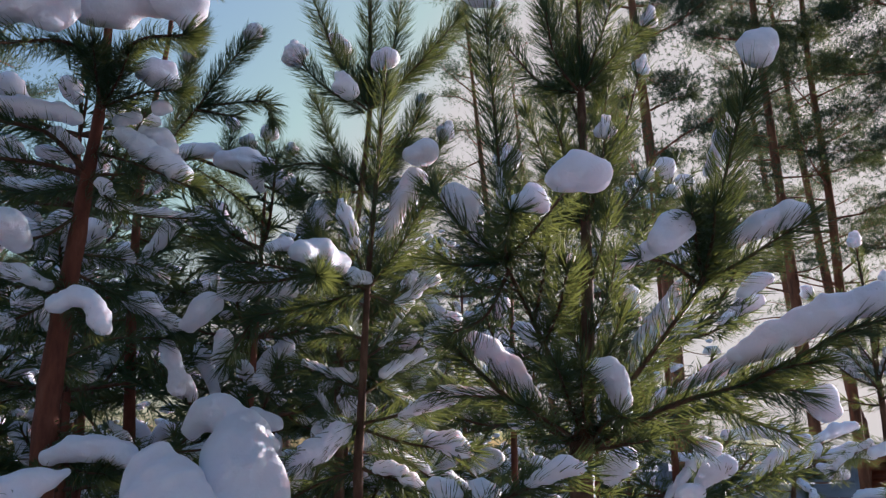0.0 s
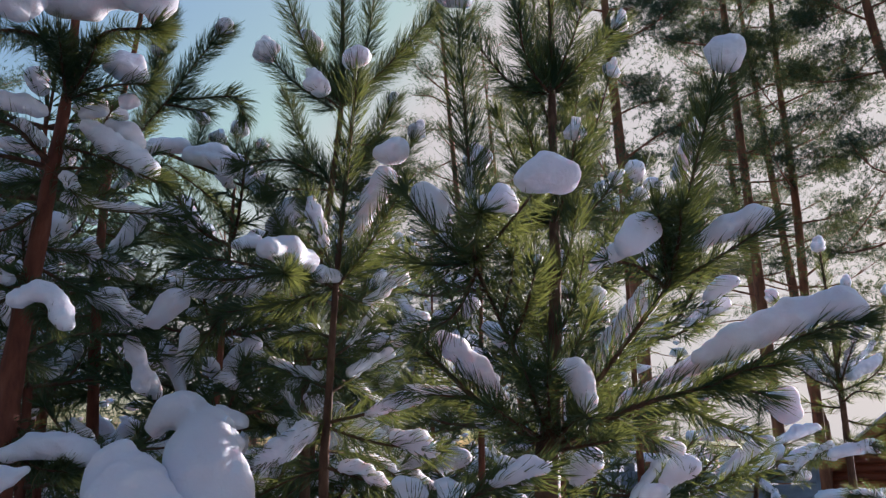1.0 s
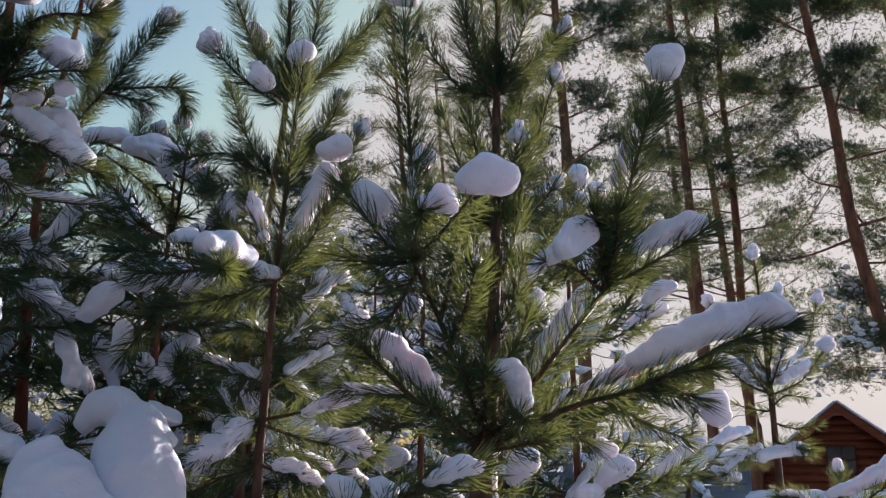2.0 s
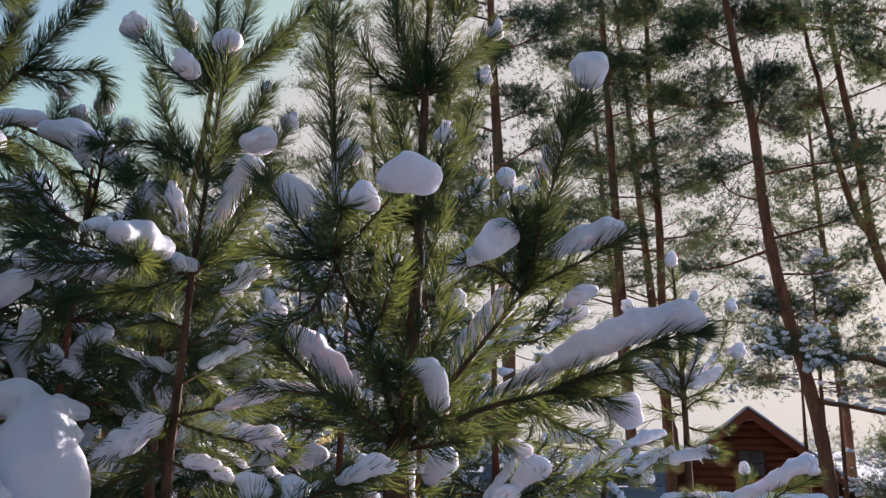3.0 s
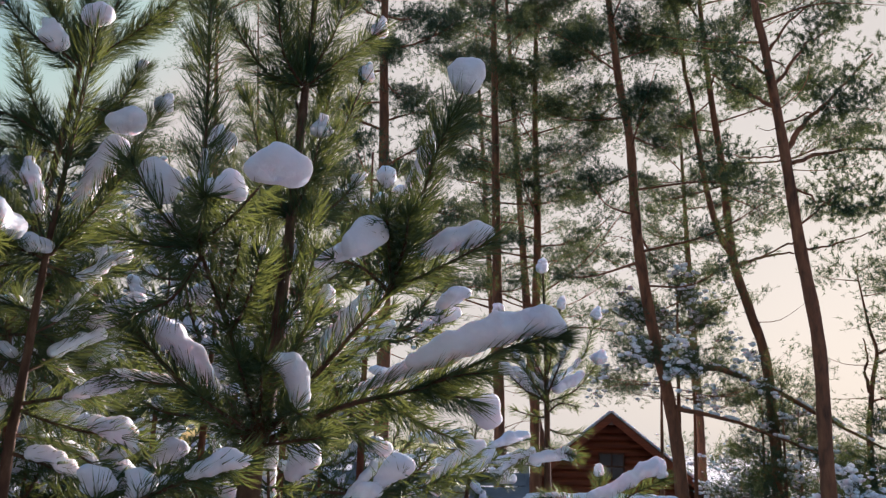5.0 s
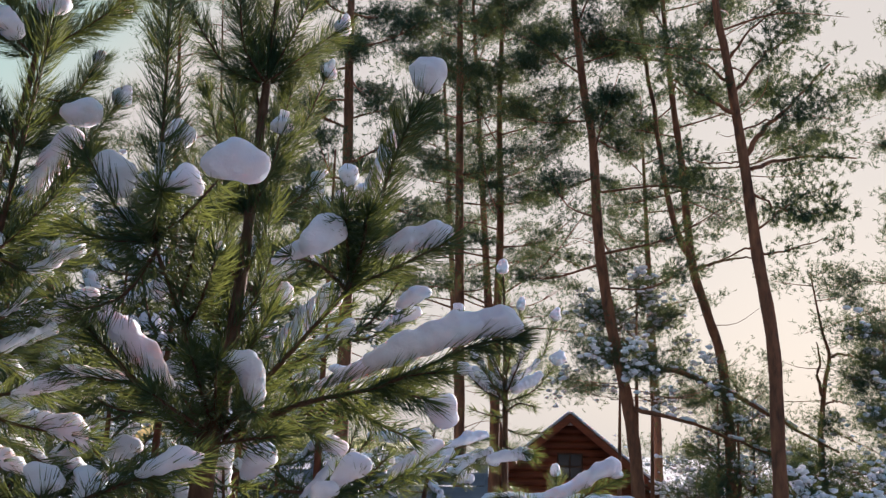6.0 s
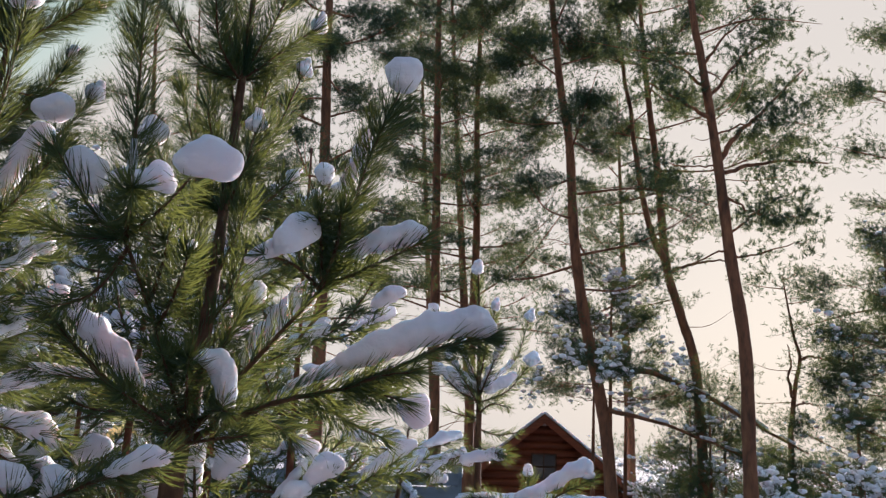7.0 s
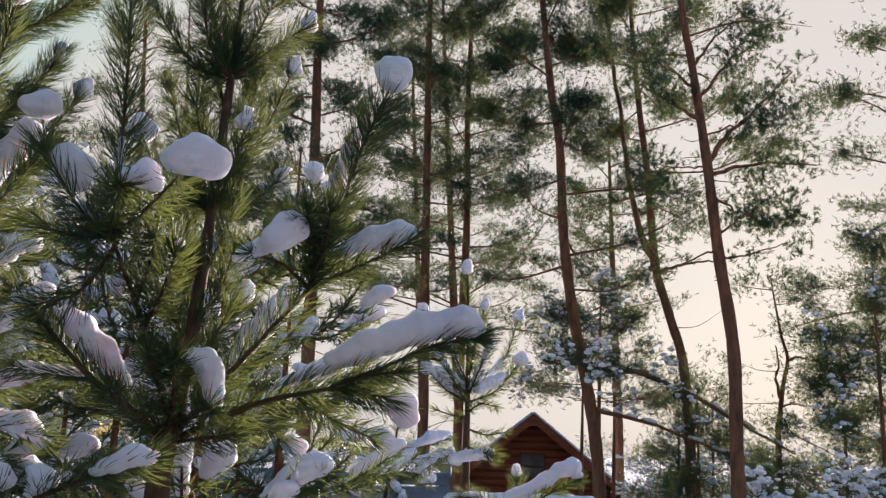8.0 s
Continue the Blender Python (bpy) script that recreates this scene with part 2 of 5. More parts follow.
def snow_mesh(balls, cell=None, rough=1.0):
    """Snow heaped along a chain of (x, y, z, r): one smooth, uneven body."""
    B = np.asarray(balls, float)
    rng = np.random.default_rng(int(abs(B[0, 0] * 7919 + B[0, 2] * 104729) * 100) % 1000003)
    if len(B) == 1:
        B = np.vstack([B, B + np.array([0.2 * B[0, 3], 0, 0.1 * B[0, 3], -0.05 * B[0, 3]])])
    rm = B[:, 3].mean()
    h = cell or max(0.0038, min(0.011, B[:, 3].min() / 5.2))
    pad = B[:, 3].max() * 1.35 + 2.5 * h
    lo, hi = B[:, :3].min(0) - pad, B[:, :3].max(0) + pad
    dims = np.ceil((hi - lo) / h).astype(int) + 1
    g = [lo[d] + h * np.arange(dims[d]) for d in range(3)]
    X, Y, Z = np.meshgrid(*g, indexing="ij")
    P = np.stack([X, Y, Z], -1)
    k = 0.55 * rm
    acc = np.zeros(X.shape)
    for a, b in zip(B[:-1], B[1:]):
        d = b[:3] - a[:3]
        t = np.clip(((P - a[:3]) @ d) / (d @ d + 1e-12), 0, 1)
        q = P - a[:3] - t[..., None] * d
        rr = a[3] + t * (b[3] - a[3])
        below = q[..., 2] < 0
        dist = np.sqrt(q[..., 0] ** 2 + q[..., 1] ** 2 + (q[..., 2] * np.where(below, 1.35, 1.0)) ** 2) - rr
        acc += np.exp(-np.clip(dist, -0.3, 0.3) / (k * 0.35))
    F = -k * 0.35 * np.log(acc + 1e-30) + 0.2 * rm
    for scale, amp, count in ((1.3, 0.05, 3), (0.62, 0.045, 6), (0.34, 0.045, 7), (0.17, 0.03, 8)):
        w = 2 * math.pi / (rm * scale * 4.2)
        for _ in range(count):
            d = rng.normal(size=3)
            d /= np.linalg.norm(d)
            F = F + rough * amp * rm * 0.6 * np.sin(w * rng.uniform(0.7, 1.3) * (P @ d) + rng.uniform(0, 6.3))
    F[0], F[-1], F[:, 0], F[:, -1], F[:, :, 0], F[:, :, -1] = 1, 1, 1, 1, 1, 1
    v, q = surface_net(F, lo, h)
    return mesh_of("snow", v, None, q)


RNG = np.random.default_rng(11)

# ---- ground ----


def ground_height(x, y):
    """Level by the path, falling away by a good metre towards the cabin."""
    d = math.hypot(x, y)
    s = min(1.0, max(0.0, (d - 4.0) / 10.0))
    s = s * s * (3 - 2 * s)
    wave = 0.10 * math.sin(0.7 * x + 0.4) * math.cos(0.55 * y) + 0.05 * math.sin(1.9 * x + 1.3 * y)
    return -1.2 * s + wave * min(1.0, max(0.2, 1.5 - d / 60))


def build_ground():
    rings = [0.0] + [0.35 * 1.16 ** i for i in range(64)]
    rings = [r for r in rings if r < 3500] + [3500.0]
    seg = 72
    verts, quads, tris = [(0, 0, ground_height(0, 0))], [], []
    for r in rings[1:]:
        for s in range(seg):
            a = 2 * math.pi * s / seg
            x, y = r * math.sin(a), r * math.cos(a)
            verts.append((x, y, ground_height(x, y) if r < 200 else -1.2))
    for s in range(seg):
        tris.append((0, 1 + (s + 1) % seg, 1 + s))
    for i in range(len(rings) - 2):
        for s in range(seg):
            a, b = 1 + i * seg + s, 1 + i * seg + (s + 1) % seg
            quads.append((a, b, b + seg, a + seg))
    ob = new("ground", mesh_of("ground", verts, tris, quads))
    ob.data.materials.append(FLOOR)
    tagged(ob, "snow-covered forest floor sprinkled with fallen needles", "ground", kind="structure")


build_ground()

# ---- young pines ----


def young_tree(points, radii, label="young pine with long green needles and lumps of fresh snow", bark=None):
    """A young pine: an upright stem, to which shoots and snow are added. The stem runs down to the ground."""
    first, second = np.array(points[0]), np.array(points[1])
    foot = np.array([first[0] + 0.02 * (first[0] - second[0]), first[1], 0.0])
    foot[2] = ground_height(foot[0], foot[1]) - 0.05
    tree = thing("young_pine", tuple(foot), label, "pine tree", "young pines")
    pts = np.vstack([foot, (foot * 0.5 + first * 0.5) + np.array([0.012, 0.0, 0.0]), np.array(points)]) - foot
    rad = np.concatenate([[radii[0] * 1.5, radii[0] * 1.2], radii])
    n = 40
    path = smooth_path(pts, n)
    rr = np.interp(np.linspace(0, len(rad) - 1, n), np.arange(len(rad)), rad)
    rr = rr * (1 + 0.07 * np.sin(np.arange(n) * 2.3))
    part("trunk", tube("trunk", path, rr, 10), bark or TWIG, tree)
    return tree


def shoot(tree, points, nl=0.062, dens=1000, r=0.0035, bare=0.0, cap=0.0, snow=None):
    """A shoot with its bark, needles and snow."""
    foot = np.array(tree.location)
    p = np.array(points) - foot
    path = smooth_path(p, 14)
    length = np.linalg.norm(np.diff(path, axis=0), axis=1).sum()
    b = part("branch", tube("branch", path, np.linspace(r, r * 0.45, 14), 6), TWIG, tree)
    v, t = needle_arrays(RNG, path, int(1.45 * dens * length * (1 - bare)), nl, bare)
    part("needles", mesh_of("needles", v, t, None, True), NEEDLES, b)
    if cap:
        tip, way = path[-1], path[-1] - path[-3]
        way = way / np.linalg.norm(way)
        c = tip + way * cap * 0.15 + np.array([0, 0, cap * 0.12])
        d = c + np.array([RNG.normal(0, 0.14), RNG.normal(0, 0.14), -0.22]) * cap
        top = c + (way * 0.4 + np.array([0, 0, 0.35]) + RNG.normal(0, 0.2, 3)) * cap
        heap = [(*d, cap * 0.84), (*c, cap * 0.86), (*top, cap * RNG.uniform(0.45, 0.7))]
        bury_needles(b, heap)
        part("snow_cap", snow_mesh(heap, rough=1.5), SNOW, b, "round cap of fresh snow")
    if snow:
        f0, f1, sr = snow
        chain = []
        for f in np.linspace(f0, f1, 6):
            q = path[min(13, int(round(f * 13)))] + RNG.normal(0, 0.12 * sr, 3)
            rr = sr * RNG.uniform(0.5, 0.8)
            chain.append((q[0], q[1], q[2] + 0.7 * rr, rr))
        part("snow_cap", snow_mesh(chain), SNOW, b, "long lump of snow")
    return b


def whorls(tree, x, y, z0, z1, reach, seed, lean=0.0):
    """Whorls of shoots higher up a young pine, shorter towards its top."""
    rng = np.random.default_rng(700 + seed)
    z = z0
    while z < z1:
        f = (z - z0) / (z1 - z0)
        for k in range(5):
            az = k * 1.257 + z * 2.1 + rng.uniform(-0.3, 0.3)
            ln = (reach * (1 - 0.75 * f)) * rng.uniform(0.8, 1.15)
            o = np.array([x, y + lean * (z - z0), z])
            out = np.array([math.cos(az), math.sin(az), 0])
            shoot(tree, [o, o + ln * (0.5 * out + np.array([0, 0, 0.22])), o + ln * (out + np.array([0, 0, 0.7]))], nl=0.065, dens=480, cap=0.03 if rng.random() < 0.5 else 0.0, snow=(0.4, 0.9, 0.022) if rng.random() < 0.5 else None)
        z += 0.26


def bury_needles(branch, chain):
    """Take away the needles that lie under the top of a lump of snow."""
    ob = next(c for c in branch.children if c.name.startswith("needles"))
    v = np.empty(len(ob.data.vertices) * 3, np.float32)
    ob.data.vertices.foreach_get("co", v)
    v = v.reshape(-1, 6, 3)
    keep = np.ones(len(v), bool)
    c = np.array(chain)
    for a, b in zip(c, np.vstack([c[1:], c[-1:]])):
        for f in (0.0, 0.5):
            q = a * (1 - f) + b * f
            for spot in (v[:, 5], v[:, 3]):
                d = spot - q[:3]
                keep &= ~((np.linalg.norm(d, axis=1) < (1.06 if q[3] > 0.028 else 0.86) * q[3]) & (d[:, 2] > (-1.2 if q[3] > 0.030 else 0.1) * q[3]))
    v = v[keep]
    k = np.arange(len(v))[:, None] * 6
    old = ob.data
    ob.data = mesh_of("needles", v.reshape(-1, 3), np.stack([k + np.array([fc]) for fc in NEEDLE_FACES], 1).reshape(-1, 3))
    ob.data.materials.append(NEEDLES)
    bpy.data.meshes.remove(old)


def lump(branch, chain):
    """A lump of snow that lies on a shoot."""
    foot = np.array(branch.parent.location)
    local = [(x - foot[0], y - foot[1], z - foot[2], r) for x, y, z, r in chain]
    bury_needles(branch, local)
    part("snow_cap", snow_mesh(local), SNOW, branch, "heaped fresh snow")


def ico_ball():
    """Vertices and faces of a small ball, made once."""
    ball = bmesh.new()
    bmesh.ops.create_icosphere(ball, subdivisions=1, radius=1)
    vv = np.array([v.co for v in ball.verts])
    ff = np.array([[v.index for v in fc.verts] for fc in ball.faces])
    ball.free()
    return vv, ff


ICO = ico_ball()


def tuft_blades(rng, centres, out, blades, size):
    """Short shoots at the twigs' ends, each a brush of slender needles that point forwards."""
    n = len(centres)
    axis = rng.normal(0, 0.55, (n, 3)) + np.array([0, 0, 0.45]) + out * 0.7
    axis /= np.linalg.norm(axis, axis=1)[:, None]
    reach = rng.uniform(0.06, 0.13, (n, 1)) * size
    ax = np.repeat(axis, blades, 0)
    m = len(ax)
    c = np.repeat(centres, blades, 0) + ax * np.repeat(reach, blades, 0) * rng.random((m, 1))
    d = rng.normal(0, 0.75, (m, 3)) + ax * 0.85
    d /= np.linalg.norm(d, axis=1)[:, None]
    w = np.cross(d, rng.normal(0, 1, (m, 3)))
    w /= np.linalg.norm(w, axis=1)[:, None]
    ln = rng.uniform(0.045, 0.09, (m, 1)) * size
    width = rng.uniform(0.006, 0.0105, (m, 1)) * size
    return np.stack([c + w * width * 0.5, c - w * width * 0.5, c + d * ln], 1).reshape(-1, 3)


def tall_pine(points, r0, top, base, seed, snowy=0.0, spread=1.0, thick=1.0, name="tall_pine", label="tall old pine with a bare reddish trunk", fine=1.0, dead=8, pads=8.0, droop=0.0, pad_size=1.0, blades=14):
    """A grown pine: trunk, limbs, bare dead twigs below and a loose crown of flat sprays of needle tufts."""
    rng = np.random.default_rng(100 + seed)
    pts = np.array(points, float)
    low, nxt = pts[0], pts[1]
    g = ground_height(low[0], low[1]) - 0.1
    foot = np.array([low[0] + (low[0] - nxt[0]) * 0.25, low[1], g])
    tp = pts[-1] + (pts[-1] - pts[-2]) / max(0.2, pts[-1][2] - pts[-2][2]) * (top - pts[-1][2]) * 0.6
    tp[2] = top
    tree = thing(name, tuple(foot), label, "pine tree", "forest pines")
    chain = np.vstack([foot, pts, tp]) - foot
    path = smooth_path(chain, 44)
    rr = r0 * np.interp(path[:, 2], [0, 0.6, 0.35 * (top - g), top - g], [1.3, 1.05, 0.85, 0.12])
    rr = rr * (1 + 0.05 * np.sin(np.arange(44) * 1.9 + seed))
    part("trunk", tube("trunk", path, rr, 12), PINE_BARK, tree)

    def at_height(z):
        return np.array([np.interp(z, path[:, 2], path[:, d]) for d in range(3)])

    spots, twigs = [], []
    n = int((top - base) * 3.4 * thick)
    for i in range(n):
        z = base - g + (top - base) * ((i + rng.random()) / n) ** 0.95
        f = (z - (base - g)) / (top - base)
        o = at_height(z)
        az = i * 2.4 + rng.uniform(-0.5, 0.5)
        ln = spread * (0.5 + 1.9 * (1 - f) ** 0.7) * rng.uniform(0.5, 1.15)
        out = np.array([math.cos(az), math.sin(az), 0])
        rise = rng.uniform(-0.25, 0.45) + 0.4 * f - droop
        bend = np.cross(out, [0, 0, 1]) * rng.uniform(-0.45, 0.45)
        lp = smooth_path([o, o + ln * (0.5 * out + np.array([0, 0, 0.35 * rise + rng.normal(0, 0.07)]) + 0.3 * bend), o + ln * (out + np.array([0, 0, rise]) + bend)], 9)
        part("limb", tube("limb", lp, np.linspace(0.016 + 0.010 * ln * 0.5, 0.004, 9) * min(1, r0 / 0.12), 5), PINE_BARK, tree)
        sidew = np.cross(out, [0, 0, 1])
        hubs = [rng.uniform(0.35, 1.0) ** 0.7 for _ in range(4 + 2 * int(ln > 1.2))]
        full = np.interp(f, [0.0, 0.12, 0.28, 0.42], [0.75, 1.05, 1.5, 2.1]) if r0 > 0.09 else 1.0
        if o[2] + g > 2.6 + 0.62 * math.hypot(low[0], low[1]):
            full = 0.12
        for _ in range(max(1, int((0.65 if r0 > 0.09 else 0.62) * full * pads * (0.35 + 0.5 * ln / spread) * thick + rng.random()))):
            s = hubs[int(rng.integers(len(hubs)))]
            q = lp[min(8, int(s * 8))] + sidew * rng.normal(0, 0.14 * ln) + out * rng.normal(0, 0.13 * ln) + np.array([0, 0, rng.normal(0.04, 0.05 if r0 > 0.09 else 0.08)])
            spots.append((q, out))
            root = lp[max(1, min(8, int(s * 8)) - 2)]
            if rng.random() < 0.75:
                twigs.append(np.array([root, root * 0.45 + q * 0.55 + rng.normal(0, 0.02, 3), q]))
    for i in range(dead):
        z = rng.uniform(0.5 * base, base + 1.0) - g
        o = at_height(z)
        az = rng.uniform(0, 6.28)
        ln = rng.uniform(0.4, 1.3)
        out = np.array([math.cos(az), math.sin(az), rng.uniform(-0.1, 0.3)])
        part("dead_twig", tube("dead_twig", smooth_path([o, o + 0.5 * ln * out + rng.normal(0, 0.06, 3), o + ln * out + rng.normal(0, 0.12, 3)], 7), np.linspace(0.010, 0.003, 7), 4), PINE_BARK, tree)
    V, SV, SF, soff = [], [], [], 0
    for q, out in spots:
        tufts = int(rng.uniform(14, 32) * fine)
        size = rng.uniform(0.11, 0.25) * pad_size
        tilt = rng.normal(0, 0.25, 2)
        rel = rng.normal(0, 1, (tufts, 3)) * np.array([size, size, (0.5 if r0 > 0.09 else 0.75) * size]) * 0.7 * rng.uniform(0.6, 1.7, (tufts, 1))
        rel[:, 2] += rel[:, 0] * tilt[0] + rel[:, 1] * tilt[1]
        V.append(tuft_blades(rng, q + rel, out, blades, pad_size ** 0.5 / fine ** 0.3))
        if snowy and rng.random() < snowy:
            for r3 in rel[: max(2, int(tufts * 0.42))]:
                sz = rng.uniform(0.020, 0.062)
                vv = ICO[0] * np.array([1.35, 1.25, 0.75]) * sz * (1 + 0.22 * np.sin(ICO[0] @ rng.normal(0, 3, 3)))[:, None]
                SV.append(vv + q + r3 + np.array([rng.normal(0, 0.04), rng.normal(0, 0.04), 0.055]))
                SF.append(ICO[1] + soff)
                soff += len(vv)
    TV, TT, TQ, toff = [], [], [], 0
    for w in twigs:
        v, t, q = tube_arrays(w, np.array([0.005, 0.003, 0.0015]), 3)
        TV.append(v)
        TT.append(t + toff)
        TQ.append(q + toff)
        toff += len(v)
    tagged(part("twigwork", mesh_of("twigwork", np.vstack(TV), np.vstack(TT), np.vstack(TQ)), PINE_BARK, tree), "thin bare twigs", kind="stuff")
    V = np.vstack(V)
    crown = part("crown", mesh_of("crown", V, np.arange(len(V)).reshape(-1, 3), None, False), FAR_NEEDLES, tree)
    tagged(crown, "loose crown of needle tufts", kind="stuff")
    if SV:
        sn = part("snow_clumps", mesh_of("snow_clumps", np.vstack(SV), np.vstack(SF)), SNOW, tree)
        tagged(sn, "small clumps of snow on the tufts", kind="stuff")
    return tree


def big_limb(tree, points, r, snow=0.0, sprays=0, seed=0):
    """A long limb of its own shape, with a line of snow or sprays of needles."""
    rng = np.random.default_rng(900 + seed)
    foot = np.array(tree.location)
    path = smooth_path(np.array(points) - foot, 16)
    path = path + rng.normal(0, 0.012, path.shape)
    b = part("limb", tube("limb", path, np.linspace(r, r * 0.35, 16), 8), PINE_BARK, tree)
    if snow:
        for k in range(1, 14, 2):
            if rng.random() < 0.75:
                ch = [(*(path[k + e] + [0, 0, r * 0.5 + snow * 0.5]), snow * rng.uniform(0.5, 1.0)) for e in (0, 1)]
                part("snow_cap", snow_mesh(ch, cell=0.018), SNOW, b)
    if sprays:
        V = []
        for _ in range(sprays):
            q = path[int(rng.uniform(0.35, 1) ** 0.7 * 15)] + rng.normal(0, 0.22, 3)
            rel = rng.normal(0, 0.11, (int(rng.uniform(9, 17)), 3)) * [1, 1, 0.55]
            V.append(tuft_blades(rng, q + rel, np.zeros(3), 26, 1.0))
        V = np.vstack(V)
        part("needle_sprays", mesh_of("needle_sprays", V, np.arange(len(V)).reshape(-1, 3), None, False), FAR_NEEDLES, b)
    return b


# the large young pine in the middle
pine_a = young_tree([(0.248, 1.400, 1.490), (0.263, 1.420, 1.610), (0.281, 1.460, 1.759), (0.299, 1.520, 1.972), (0.322, 1.620, 2.287), (0.341, 1.680, 2.598), (0.373, 1.780, 3.219)], (0.020, 0.017, 0.0115, 0.010, 0.008, 0.006, 0.004))
b = shoot(pine_a, [(0.275, 1.420, 1.599), (0.332, 1.360, 1.682), (0.427, 1.276, 1.812)], nl=0.072, dens=1300, r=0.0065, bare=0.1)
lump(b, [(0.351, 1.430, 1.712, 0.020), (0.374, 1.420, 1.750, 0.025), (0.400, 1.400, 1.783, 0.027), (0.419, 1.370, 1.813, 0.023), (0.429, 1.340, 1.830, 0.016)])
b = shoot(pine_a, [(0.427, 1.276, 1.812), (0.447, 1.240, 1.901), (0.469, 1.190, 2.013), (0.493, 1.142, 2.097)], nl=0.066, dens=2100)
lump(b, [(0.500, 1.142, 2.126, 0.034), (0.496, 1.142, 2.113, 0.029)])
lump(b, [(0.452, 1.260, 1.982, 0.015), (0.470, 1.245, 2.025, 0.018), (0.476, 1.235, 2.062, 0.011)])
b = shoot(pine_a, [(0.427, 1.276, 1.812), (0.496, 1.250, 1.849), (0.567, 1.220, 1.891)], dens=1500)
lump(b, [(0.477, 1.260, 1.873, 0.021), (0.511, 1.245, 1.892, 0.025), (0.552, 1.230, 1.902, 0.027), (0.565, 1.225, 1.904, 0.021)])
b = shoot(pine_a, [(0.426, 1.270, 1.815), (0.403, 1.200, 1.866), (0.383, 1.140, 1.895)], nl=0.058, dens=1500)
b = shoot(pine_a, [(0.428, 1.270, 1.819), (0.424, 1.190, 1.863), (0.412, 1.130, 1.895)], nl=0.058, dens=1500)
b = shoot(pine_a, [(0.423, 1.275, 1.812), (0.372, 1.220, 1.831), (0.314, 1.170, 1.833)], dens=900)
lump(b, [(0.362, 1.165, 1.871, 0.035), (0.346, 1.160, 1.851, 0.029)])
lump(b, [(0.331, 1.175, 1.842, 0.017), (0.302, 1.190, 1.828, 0.013)])
# its long low branch with a roll of snow
b = shoot(pine_a, [(0.275, 1.420, 1.583), (0.380, 1.360, 1.638), (0.488, 1.330, 1.667)], nl=0.072, dens=1300, r=0.0065, bare=0.15)
lump(b, [(0.419, 1.390, 1.672, 0.013), (0.460, 1.380, 1.689, 0.018), (0.499, 1.360, 1.706, 0.022)])
b = shoot(pine_a, [(0.488, 1.330, 1.667), (0.574, 1.305, 1.708), (0.638, 1.290, 1.741), (0.707, 1.270, 1.757)], nl=0.06, dens=1800)
lump(b, [(0.492, 1.335, 1.710, 0.025), (0.532, 1.320, 1.730, 0.031), (0.581, 1.310, 1.750, 0.031), (0.621, 1.300, 1.768, 0.032), (0.656, 1.290, 1.780, 0.027), (0.683, 1.275, 1.784, 0.028), (0.705, 1.270, 1.770, 0.024)])
b = shoot(pine_a, [(0.488, 1.330, 1.667), (0.572, 1.360, 1.661), (0.647, 1.440, 1.651)], dens=1600)
lump(b, [(0.640, 1.425, 1.646, 0.034), (0.646, 1.425, 1.630, 0.031)])
b = shoot(pine_a, [(0.488, 1.330, 1.667), (0.529, 1.280, 1.685), (0.571, 1.240, 1.692)], nl=0.055, dens=1500)
b = shoot(pine_a, [(0.438, 1.345, 1.656), (0.511, 1.370, 1.616), (0.579, 1.400, 1.594)], nl=0.055, dens=1200)
b = shoot(pine_a, [(0.351, 1.390, 1.629), (0.418, 1.420, 1.598), (0.463, 1.460, 1.584)], nl=0.055)
lump(b, [(0.458, 1.460, 1.579, 0.021), (0.473, 1.460, 1.573, 0.017)])
# its low branch to the other side
b = shoot(pine_a, [(0.247, 1.420, 1.582), (0.142, 1.420, 1.661), (0.053, 1.420, 1.748)], nl=0.072, dens=1300, r=0.006, bare=0.12)
lump(b, [(0.086, 1.425, 1.759, 0.018), (0.110, 1.425, 1.738, 0.027), (0.140, 1.425, 1.710, 0.026), (0.166, 1.425, 1.684, 0.020), (0.188, 1.425, 1.660, 0.012)])
b = shoot(pine_a, [(0.080, 1.420, 1.722), (0.044, 1.410, 1.758), (0.017, 1.410, 1.778)], nl=0.055, dens=1200)
lump(b, [(0.054, 1.420, 1.786, 0.021), (0.030, 1.420, 1.769, 0.025), (0.020, 1.420, 1.756, 0.018)])
b = shoot(pine_a, [(0.142, 1.420, 1.661), (0.079, 1.460, 1.670), (0.021, 1.500, 1.683)], dens=900, snow=(0.10, 0.95, 0.014))
# a shoot towards the path with a drooping tongue of snow
b = shoot(pine_a, [(0.262, 1.420, 1.605), (0.248, 1.330, 1.658), (0.239, 1.250, 1.692)], nl=0.06, dens=1200)
lump(b, [(0.263, 1.300, 1.697, 0.015), (0.285, 1.310, 1.693, 0.023), (0.299, 1.315, 1.670, 0.022), (0.306, 1.317, 1.649, 0.017), (0.311, 1.317, 1.632, 0.012)])
b = shoot(pine_a, [(0.257, 1.420, 1.601), (0.222, 1.320, 1.666), (0.202, 1.240, 1.692)], nl=0.06)
b = shoot(pine_a, [(0.270, 1.420, 1.592), (0.292, 1.330, 1.623), (0.300, 1.260, 1.620)], nl=0.058, dens=900)
b = shoot(pine_a, [(0.252, 1.420, 1.592), (0.187, 1.330, 1.625), (0.159, 1.280, 1.640)], nl=0.058, dens=900)
b = shoot(pine_a, [(0.264, 1.420, 1.574), (0.299, 1.360, 1.582), (0.344, 1.330, 1.589)], nl=0.058, dens=900)
